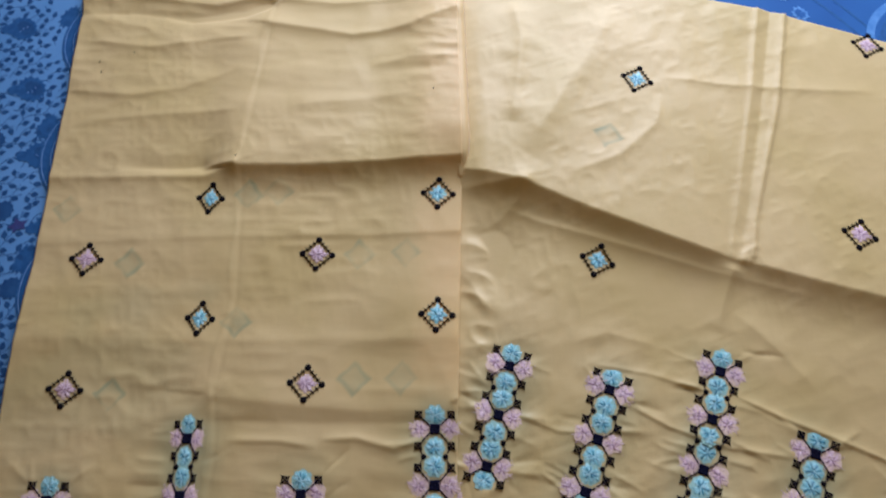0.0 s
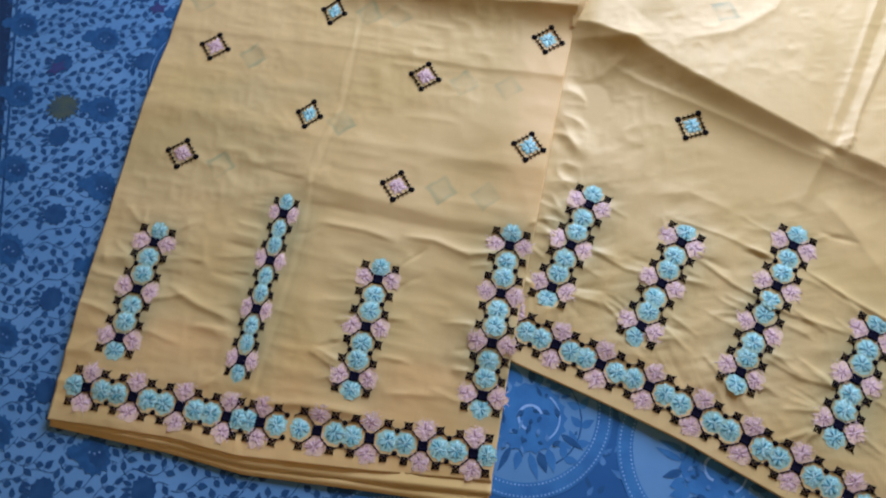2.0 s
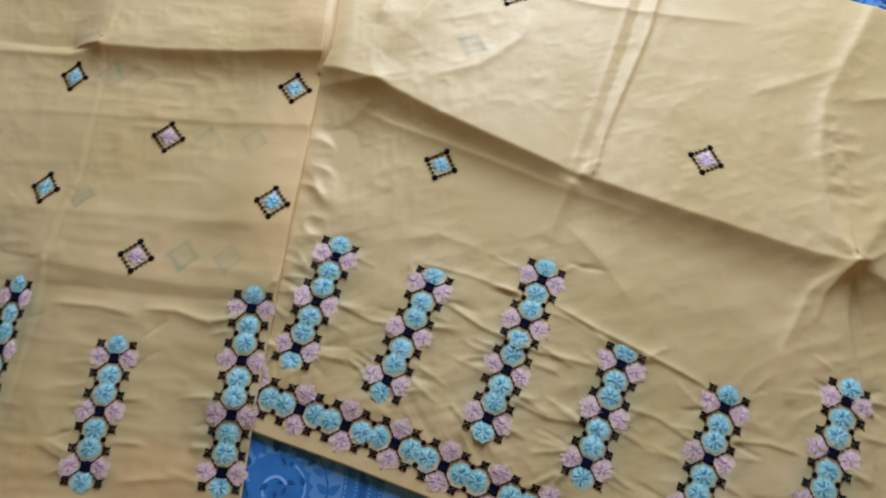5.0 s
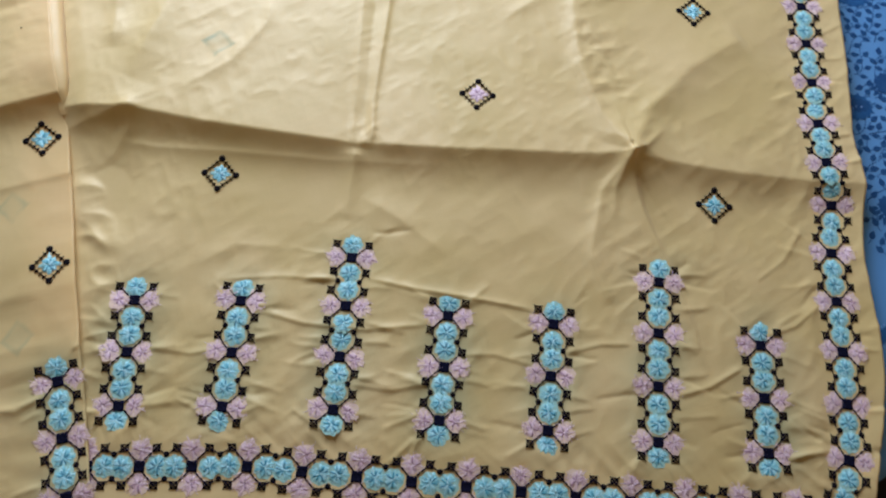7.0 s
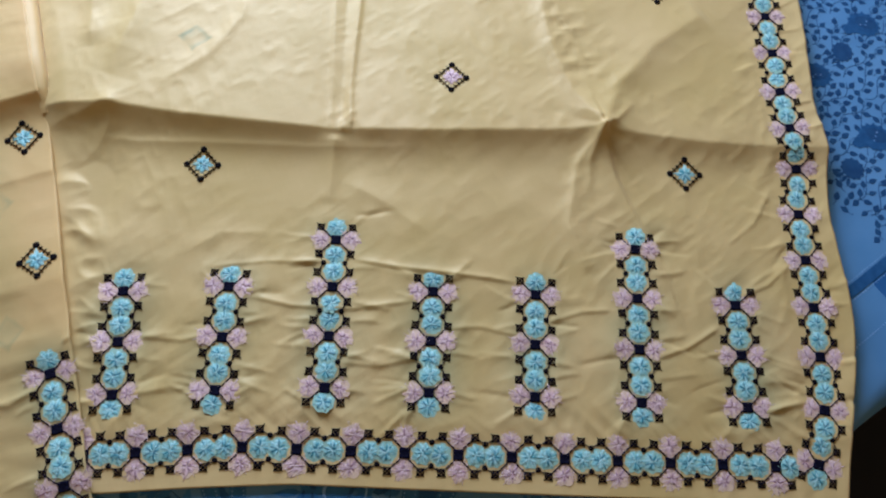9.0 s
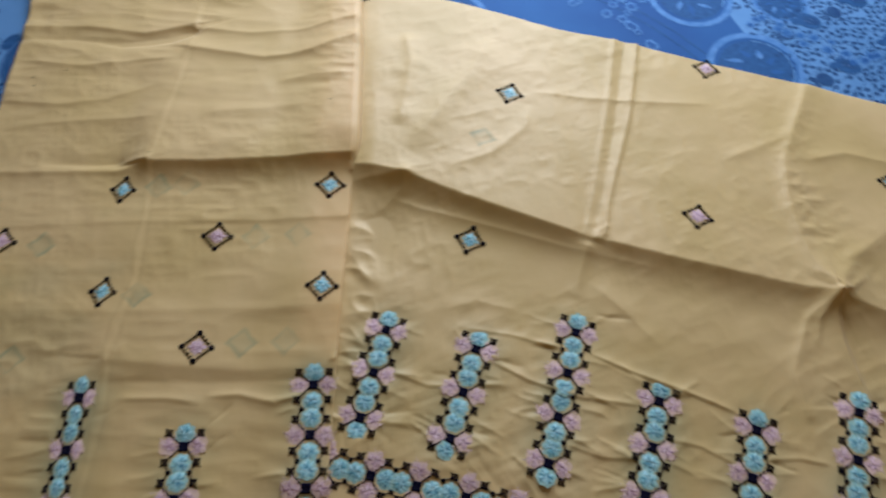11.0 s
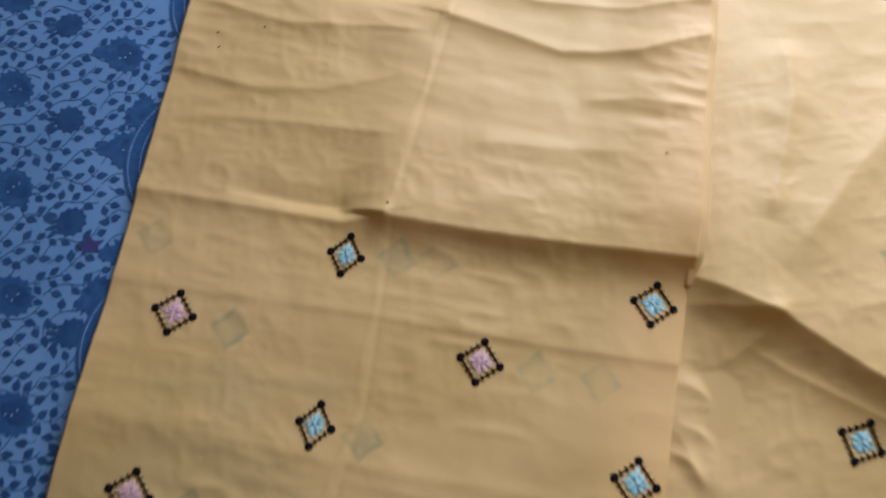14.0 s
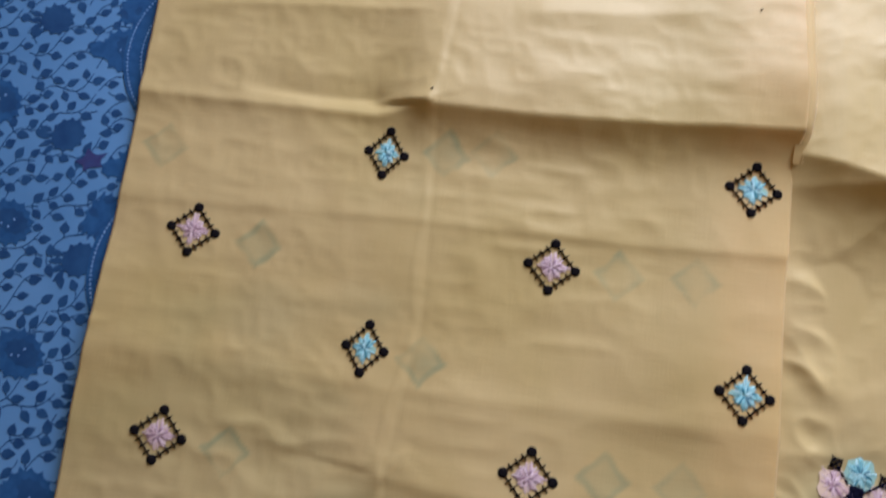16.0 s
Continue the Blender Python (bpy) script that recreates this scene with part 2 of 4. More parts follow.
class Print:
    """Flat printed shapes, laid a hair above the sheet, gathered by colour."""

    def __init__(self):
        self.verts, self.faces = {}, {}

    def poly(self, mat, points, lift):
        v, f = self.verts.setdefault(mat, []), self.faces.setdefault(mat, [])
        n = len(v)
        v += [(p[0], p[1], lift) for p in points]
        f.append(tuple(range(n, n + len(points))))

    def fan(self, mat, centre, points, lift):
        v, f = self.verts.setdefault(mat, []), self.faces.setdefault(mat, [])
        n = len(v)
        v.append((centre[0], centre[1], lift))
        v += [(p[0], p[1], lift) for p in points]
        k = len(points)
        f += [(n, n + 1 + i, n + 1 + (i + 1) % k) for i in range(k)]

    def strip(self, mat, line, width, lift):
        line = np.asarray(line)
        t = np.gradient(line, axis=0)
        t /= np.linalg.norm(t, axis=1)[:, None] + 1e-9
        side = np.stack([-t[:, 1], t[:, 0]], 1) * width / 2
        a, b = line + side, line - side
        for i in range(len(line) - 1):
            self.poly(mat, [b[i], b[i + 1], a[i + 1], a[i]], lift)

    def leaf(self, mat, foot, turn, length, width, lift=0.0008):
        prof = ((0, 0), (0.22, 0.42), (0.5, 0.5), (0.78, 0.27), (1, 0), (0.78, -0.22), (0.5, -0.48), (0.22, -0.44))
        c, s = math.cos(turn), math.sin(turn)
        self.poly(mat, [(foot[0] + length * (p * c) - width * q * s, foot[1] + length * (p * s) + width * q * c) for p, q in prof], lift)

    def frayed(self, mat, centre, r, turn=0.0, squash=1.0, teeth=14, depth=0.16, lift=0.001, rnd=random):
        pts = []
        for k in range(teeth * 3):
            a = 2 * math.pi * k / (teeth * 3)
            rr = r * (1 + (depth if k % 3 == 1 else -depth * 0.4) * rnd.uniform(0.5, 1.2))
            p, q = rr * math.cos(a), rr * squash * math.sin(a)
            pts.append((centre[0] + p * math.cos(turn) - q * math.sin(turn), centre[1] + p * math.sin(turn) + q * math.cos(turn)))
        self.fan(mat, centre, np.array(pts), lift)

    def disc(self, mat, centre, r, lift, sides=28):
        a = np.linspace(0, 2 * math.pi, sides, endpoint=False)
        self.fan(mat, centre, np.stack([centre[0] + r * np.cos(a), centre[1] + r * np.sin(a)], 1), lift)

    def ring(self, mat, centre, r0, r1, lift, sides=56, a0=0.0, a1=2 * math.pi):
        a = np.linspace(a0, a1, sides)
        self.strip(mat, np.stack([centre[0] + (r0 + r1) / 2 * np.cos(a), centre[1] + (r0 + r1) / 2 * np.sin(a)], 1), r1 - r0, lift)

    def dots(self, mat, line, step, r, lift):
        line = np.asarray(line)
        seg = np.linalg.norm(np.diff(line, axis=0), axis=1)
        at_len = np.concatenate([[0], np.cumsum(seg)])
        for d in np.arange(0, at_len[-1], step):
            p = (np.interp(d, at_len, line[:, 0]), np.interp(d, at_len, line[:, 1]))
            self.disc(mat, p, r, lift, 6)


def covered(x, y):
    """Whether a spot of the sheet lies well under the fabrics."""
    in_a = -0.43 < x < -0.01 and y > -0.17
    in_b = 0.0 < x < 0.86 and -0.06 - 0.31 * x + 0.03 < y < 0.66 - 0.28 * x
    return in_a or in_b


def vine_field(pr, u0, u1, v0, v1, rnd):
    """Rows of paisleys and buds with leafy vines between them."""
    shifts = {0: -0.609, 1: -0.568, 2: -0.629, -1: -0.581, -2: -0.647}
    first, last = int((u0 + 0.45) / 0.052) - 1, int((u1 + 0.45) / 0.052) + 1
    spots = []
    for col in range(first - 1, last + 2):
        for n in range(-16, 12):
            c = at(-0.45 + 0.0525 * col, shifts.get(col, -0.609 + 0.03 * (col % 2) + 0.017 * (col % 3)) + 0.1016 * n)
            spots.append((c[0], c[1], 0.018 if col % 2 == 0 else 0.0135))
    taken = {}

    def sprout(foot, heading):
        """A leaf, where there is room for it."""
        length, width = rnd.uniform(0.0090, 0.0118), rnd.uniform(0.0062, 0.0080)
        c = (foot[0] + 0.5 * length * math.cos(heading), foot[1] + 0.5 * length * math.sin(heading))
        cell = (int(c[0] // 0.01), int(c[1] // 0.01))
        for i in (-1, 0, 1):
            for j in (-1, 0, 1):
                if any(math.dist(c, o) < 0.0094 for o in taken.get((cell[0] + i, cell[1] + j), ())):
                    return False
        if min(math.hypot(c[0] - o[0], c[1] - o[1]) - o[2] for o in spots) < 0.0050:
            return False
        taken.setdefault(cell, []).append(c)
        pr.leaf(INK, foot, heading, length, width, 0.0007 + 0.0001 * rnd.randrange(4))
        return True

    for col in range(first, last + 1):
        u = -0.45 + 0.0525 * col
        phase = shifts.get(col, -0.609 + 0.03 * (col % 2) + 0.017 * (col % 3))
        n0, n1 = int((v0 - phase) / 0.1016) - 1, int((v1 - phase) / 0.1016) + 1
        for n in range(n0, n1 + 1):
            v = phase + 0.1016 * n
            if u0 <= u <= u1 and v0 <= v <= v1:
                c = at(u, v)
                if not covered(*c):
                    if col % 2 == 0:
                        turn = math.radians(-28 + rnd.uniform(-10, 10))
                        pr.frayed(INK_SOFT, c, 0.0205, turn, 0.82, 15, 0.14, 0.0012, rnd)
                        pr.frayed(INK, c + 0.004 * E1, 0.014, turn, 0.62, 11, 0.12, 0.0015, rnd)
                        hook = c - 0.020 * E1 - 0.006 * E2
                        pr.frayed(INK_SOFT, hook, 0.009, turn + 0.8, 0.8, 8, 0.15, 0.00125, rnd)
                        for k in range(3):
                            pr.disc(PALE, c + (0.006 - 0.005 * k) * E1 + rnd.uniform(-0.004, 0.004) * E2, 0.0009, 0.0018, 6)
                    else:
                        pr.frayed(INK, c, 0.0138, rnd.uniform(0, 3), 0.92, 12, 0.13, 0.0012, rnd)
                        for k in range(4):
                            pr.leaf(INK, c - 0.012 * E1 + (k - 1.5) * 0.004 * E2, math.radians(200 + 22 * (k - 1.5)), 0.012, 0.005)
            # vines winding across the gap to the next row, with leaves on both sides
            for k in range(5):
                w = v + (k - 2) * 0.0203 + rnd.uniform(-0.003, 0.003)
                if not (u0 <= u <= u1 and v0 <= w <= v1) or covered(*at(u, w)):
                    continue
                bend, rise = rnd.choice((-1, 1)) * rnd.uniform(0.004, 0.008), rnd.uniform(-0.55, -0.05)
                line = np.array([at(u + 0.050 * f, w + rise * 0.05 * f + bend * math.sin(f * 6.3)) for f in np.linspace(-0.5, 0.5, 11)])
                pr.strip(INK, line, 0.0009, 0.0006)
                for q in range(1, 10, 2):
                    d = line[q + 1] - line[q - 1]
                    heading = math.atan2(d[1], d[0])
                    for sgn in (1, -1):
                        foot = line[q] + 0.0030 * np.array((math.cos(heading + sgn * 1.2), math.sin(heading + sgn * 1.2)))
                        if sprout(foot, heading + sgn * rnd.uniform(0.5, 1.1)):
                            pr.strip(INK, [line[q], foot], 0.0009, 0.0006)
    # single leaves on curled stems in the gaps that are left
    for _ in range(int((u1 - u0) * (v1 - v0) * 26000)):
        u, v = rnd.uniform(u0, u1), rnd.uniform(v0, v1)
        c = at(u, v)
        if covered(*c):
            continue
        heading = 0.35 + 2.6 * float(value_noise(np.array(u * 22), np.array(v * 22), 3)) + rnd.choice((0.6, -0.6, 2.6))
        if sprout(c, heading):
            back = np.array((math.cos(heading), math.sin(heading)))
            turn = np.array((-back[1], back[0])) * rnd.choice((-1, 1))
            pr.strip(INK, [c, c - 0.003 * back + 0.0004 * turn, c - 0.006 * back + 0.0022 * turn], 0.0008, 0.0006)


def medallion(pr, c, r, rnd, dark=True):
    """A ringed medallion: dark, with two dotted rims and a big blossom on pale ground, or a hazy pale ring."""
    c = np.array(c)
    around = np.linspace(0, 2 * math.pi, 90)
    if dark:
        pr.ring(MED_P, c, r * 0.84, r * 1.02, 0.0012)
        for f in (0.985, 0.865):
            pr.dots(PALE, np.stack([c[0] + r * f * np.cos(around), c[1] + r * f * np.sin(around)], 1), 0.0040, 0.0010, 0.0018)
        pr.disc(SHEET, c, r * 0.85, 0.0009, 48)
        heart = c - np.array((-0.10, 0.12)) * r
        pr.frayed(MED_P, heart, r * 0.40, 0.4, 0.95, 18, 0.07, 0.0020, rnd)
        pr.ring(PALE, heart, r * 0.12, r * 0.15, 0.0026, 20, 0.5, 4.5)
        pr.ring(PALE, heart + np.array((0.05, 0.02)) * r, r * 0.27, r * 0.29, 0.0026, 20, -0.9, 1.1)
        for k in range(26):
            p = heart + r * np.array((rnd.uniform(-0.33, 0.33), rnd.uniform(-0.33, 0.33)))
            pr.leaf(INK_SOFT if k % 4 else HAZE_P, p, rnd.uniform(0, 6.28), r * rnd.uniform(0.05, 0.14), r * rnd.uniform(0.03, 0.06), 0.0028 + 0.00004 * k)
        for k in range(22):
            a = 2 * math.pi * k / 22
            way = np.array((math.cos(a), math.sin(a)))
            pr.leaf(MED_P if k % 3 else INK_SOFT, heart + r * 0.38 * way, a + rnd.uniform(-0.5, 0.7), r * rnd.uniform(0.15, 0.34), r * rnd.uniform(0.07, 0.15), 0.0012 + 0.00003 * k)
        # a leafy frond curling round the blossom
        arc = np.linspace(-0.9, 1.5, 14)
        line = np.stack([heart[0] + r * 0.58 * np.cos(arc), heart[1] + r * 0.55 * np.sin(arc)], 1)
        pr.strip(INK_SOFT, line, 0.0016, 0.0013)
        for k in range(1, 13, 2):
            for sgn in (0.9, -0.9):
                pr.leaf(MED_P, line[k], arc[k] + math.pi / 2 + sgn, r * 0.17, r * 0.09, 0.0016)
        return
    pr.ring(HAZE_P, c, r * 0.90, r * 1.05, 0.0010)
    pr.ring(SHEET_MID, c, r * 0.84, r * 0.90, 0.0010)
    pr.disc(INK_SOFT, c, r * 0.80, 0.0008, 40)
    for k in range(9):
        a = 2 * math.pi * k / 9 + 0.3
        foot = c + r * 0.30 * np.array((math.cos(a), math.sin(a)))
        pr.leaf(HAZE_P if k % 2 else SHEET_MID, foot, a + rnd.uniform(0.2, 0.7), r * rnd.uniform(0.26, 0.42), r * rnd.uniform(0.10, 0.16), 0.0014)


def build_print():
    rnd = random.Random(4)
    pr = Print()
    # medium-blue field in the middle of the sheet
    for u0, u1, v0, v1 in ((-0.20, 0.80, -1.08, 0.10), (-0.155, 0.80, 0.10, 0.43), (0.80, 1.18, 0.352, 0.43)):
        nu, nv = int((u1 - u0) / 0.02) + 1, int((v1 - v0) / 0.02) + 1
        us, vs = np.linspace(u0, u1, nu), np.linspace(v0, v1, nv)
        for a, b in zip(us, us[1:]):
            for e, f in zip(vs, vs[1:]):
                mid = at((a + b) / 2, (e + f) / 2)
                if not covered(*mid):
                    pr.poly(SHEET_MID, [at(a, f), at(b, f), at(b, e), at(a, e)], 0.0003)
    vine_field(pr, -0.565, -0.30, -1.0, 0.42, rnd)
    vine_field(pr, -0.30, -0.165, 0.10, 0.42, rnd)
    vine_field(pr, 0.815, 1.15, -0.62, 0.33, rnd)
    # navy border with pale trailing lines along the sheet's side
    for e, f in zip(np.linspace(-1.08, 0.43, 60), np.linspace(-1.08, 0.43, 60)[1:]):
        for a, b in zip(np.linspace(-1.1, -0.572, 20), np.linspace(-1.1, -0.572, 20)[1:]):
            pr.poly(NAVY_P, [at(a, f), at(b, f), at(b, e), at(a, e)], 0.0005)
    run = np.linspace(-1.05, 0.4, 160)
    pr.strip(INK, np.array([at(-0.566, v) for v in run]), 0.0030, 0.0012)
    for off, wave in ((-0.600, 0.010), (-0.64, 0.016), (-0.69, 0.012), (-0.75, 0.016)):
        pr.strip(INK_SOFT, np.array([at(off + wave * math.sin(v * 60 + off * 90), v) for v in run]), 0.0022, 0.0014)
    # scalloped dotted edge of the middle field
    for c in (np.array((-0.424, 0.385)), np.array((-0.432, 0.555)), np.array((-0.44, 0.735)), np.array((-0.41, 0.21))):
        pr.ring(INK_SOFT, c, 0.062, 0.080, 0.0024)
        pr.disc(SHEET_MID, c, 0.062, 0.0024, 40)
        a = np.linspace(0, 2 * math.pi, 90)
        for r in (0.0655, 0.0765):
            pr.dots(PALE, np.stack([c[0] + r * np.cos(a), c[1] + r * np.sin(a)], 1), 0.0034, 0.0009, 0.0030)
        pr.frayed(INK_SOFT, c + np.array((-0.080, 0.035)), 0.018, 1.2, 0.6, 12, 0.2, 0.0009, rnd)
    # dotted edge of the field beside the far end
    for v in (0.345, 0.362, 0.400):
        pr.dots(PALE, [at(0.70, v), at(1.18, v)], 0.0042, 0.0010, 0.0012)
    pr.strip(INK_SOFT, [at(0.70, 0.3535), at(1.0, 0.3535), at(1.18, 0.3535)], 0.012, 0.0009)
    # large medallions near the hem of the fabrics
    medallion(pr, (0.038, -0.105), 0.091, rnd)
    medallion(pr, (0.230, -0.115), 0.091, rnd)
    medallion(pr, (0.400, -0.215), 0.088, rnd)
    medallion(pr, (0.125, -0.268), 0.085, rnd)
    medallion(pr, (-0.066, -0.290), 0.080, rnd)
    medallion(pr, (0.30, -0.31), 0.080, rnd)
    # scattered hazy leaves on the ground between them
    for k in range(420):
        p = np.array((rnd.uniform(-0.14, 0.62), rnd.uniform(-0.38, -0.02)))
        if not covered(*p):
            pr.leaf(HAZE_P if k % 3 else INK_SOFT, p, rnd.uniform(0, 6.28), rnd.uniform(0.008, 0.018), rnd.uniform(0.004, 0.008), 0.0006)
    # hazy ringed medallions beyond the far edge
    for c, r in (((0.552, 0.714), 0.067), ((0.624, 0.556), 0.071), ((0.70, 0.70), 0.045), ((0.42, 0.82), 0.06), ((0.62, 0.85), 0.06), ((0.150, 0.655), 0.064)):
        medallion(pr, c, r, rnd, False)
    # winding trails of small outlined blossoms there
    for start, heading in (((0.27, 0.77), -0.72), ((0.62, 0.66), -0.2), ((0.40, 0.70), -0.7), ((0.20, 0.86), -0.6)):
        p, h = np.array(start), heading
        for k in range(16):
            p = p + 0.014 * np.array((math.cos(h), math.sin(h)))
            h += rnd.uniform(-0.25, 0.25)
            q = p + np.array((rnd.uniform(-0.016, 0.016), rnd.uniform(-0.016, 0.016)))
            size = rnd.uniform(0.006, 0.011)
            pr.frayed(HAZE_P, q, size, rnd.uniform(0, 3), 0.9, 7, 0.30, 0.0010 + 0.00004 * k, rnd)
            pr.frayed(SHEET_MID, q, size * 0.62, rnd.uniform(0, 3), 0.9, 6, 0.30, 0.0020, rnd)
    a = np.linspace(0.2, 1.25, 40)
    for r in (0.62, 0.60):
        pr.strip(INK_SOFT, np.stack([0.02 + r * np.cos(a), 0.33 + r * 0.8 * np.sin(a)], 1), 0.003, 0.0009)
    # discoloured blossoms
    pr.frayed(STAIN, (-0.576, 0.128), 0.018, 0.3, 0.9, 16, 0.3, 0.0017, rnd)
    pr.frayed(REDDISH, (-0.508, 0.286), 0.010, 0.3, 0.7, 5, 0.5, 0.0017, rnd)
    pr.frayed(REDDISH, (-0.605, 0.178), 0.010, 0.8, 0.7, 5, 0.5, 0.0017, rnd)
    return pr


pr = build_print()
for mat, name, label in ((SHEET_MID, "printed_field", "medium-blue printed field"), (INK, "vine_print", "dark blue printed vines and leaves"),
                         (INK_SOFT, "paisley_print", "soft dark blue printed paisleys"), (MED_P, "medallion_blossom", "middle-blue printed blossoms and rings"), (NAVY_P, "border_print", "navy border band"), (HAZE_P, "haze_print", "hazy pale rings and blossoms"), (PALE, "dot_print", "pale printed dots and blossoms"),
                         (SHEET, "medallion_print", "pale blue medallion grounds"), (STAIN, "faded_flower", "olive discoloured flower"), (REDDISH, "plum_flower", "plum discoloured flower")):
    v = np.array(pr.verts[mat], float)
    v[:, 2] = v[:, 2] * 0.35 + sheet_z(v[:, 0], v[:, 1])
    tagged(child(name, mesh_of(name, v, pr.faces[mat], mat), sheet, label), kind="stuff")

# ---- the fabrics ----
A_LEFT = [(-0.447, -0.224), (-0.459, -0.11), (-0.472, 0.10), (-0.479, 0.34), (-0.490, 0.59), (-0.503, 0.70), (-0.52, 0.95)]
A_RIGHT = [(0.019, -0.186), (0.0155, -0.05), (0.0165, 0.16), (0.019, 0.375), (0.011, 0.60), (0.005, 0.70), (-0.005, 0.95)]
A_HEM = [(-0.447, -0.224), (-0.38, -0.219), (-0.313, -0.215), (-0.24, -0.217), (-0.11, -0.203), (0.019, -0.186)]
B_HEM = [(-0.03, -0.050), (0.02, -0.065), (0.107, -0.084), (0.20, -0.107), (0.325, -0.148), (0.503, -0.206), (0.62, -0.242), (0.722, -0.273)]
B_TOP = [(-0.03, 0.735), (0.10, 0.697), (0.187, 0.672), (0.323, 0.620), (0.424, 0.596), (0.55, 0.555), (0.68, 0.513), (0.80, 0.476), (0.952, 0.428)]
B_LEFT = [(-0.03, -0.050), (-0.03, 0.735)]
B_RIGHT = [(0.722, -0.273), (0.757, -0.205), (0.784, -0.157), (0.804, -0.114), (0.816, -0.073), (0.833, 0.009), (0.862, 0.078), (0.871, 0.137), (0.905, 0.23), (0.935, 0.334), (0.952, 0.428)]
A_TOP = [A_LEFT[-1], A_RIGHT[-1]]

A_STRIPES = [((-0.4015, -0.016), (-0.402, -0.127), 3, 1.0), ((-0.2675, 0.047), (-0.264, -0.122), 4, 0.68), ((-0.143, -0.006), (-0.142, -0.114), 3, 1.0), ((-0.008, 0.060), (-0.006, -0.105), 4, 1.0)]
B_STRIPES = [((0.071, 0.127), (0.046, 0.024), 3, 1.0), ((0.177, 0.103), (0.145, 0.001), 3, 1.0), ((0.297, 0.124), (0.251, -0.026), 4, 1.0), ((0.383, 0.041), (0.351, -0.059), 3, 1.0),
             ((0.488, 0.009), (0.454, -0.092), 3, 1.0), ((0.609, 0.028), (0.558, -0.127), 4, 1.0), ((0.692, -0.059), (0.662, -0.161), 3, 1.0)]
A_DIAMONDS = [(-0.280, 0.321, "aqua"), (-0.009, 0.328, "aqua"), (-0.414, 0.243, "pink"), (-0.147, 0.252, "pink"), (-0.272, 0.175, "aqua"), (-0.008, 0.181, "aqua"), (-0.406, 0.095, "pink"), (-0.147, 0.105, "pink")]
B_DIAMONDS = [(0.238, 0.487, "aqua"), (0.174, 0.248, "aqua"), (0.540, 0.544, "pink"), (0.471, 0.279, "pink"), (0.696, 0.097, "aqua"), (0.752, 0.336, "aqua"), (0.008, 0.690, "pink")]
A_GHOSTS = [(-0.235, 0.326), (-0.363, 0.239), (-0.099, 0.252), (-0.231, 0.172), (-0.357, 0.091), (-0.096, 0.111), (-0.45, 0.305), (-0.199, 0.331), (-0.045, 0.255), (-0.045, 0.112)]
B_GHOSTS = [(0.195, 0.405)]


def stripe_distance(x, y, stripes):
    best = np.full(np.shape(x), 9.0)
    for p, q, _, _ in stripes:
        best = np.minimum(best, to_line(x, y, [p, q])[0])
    return best


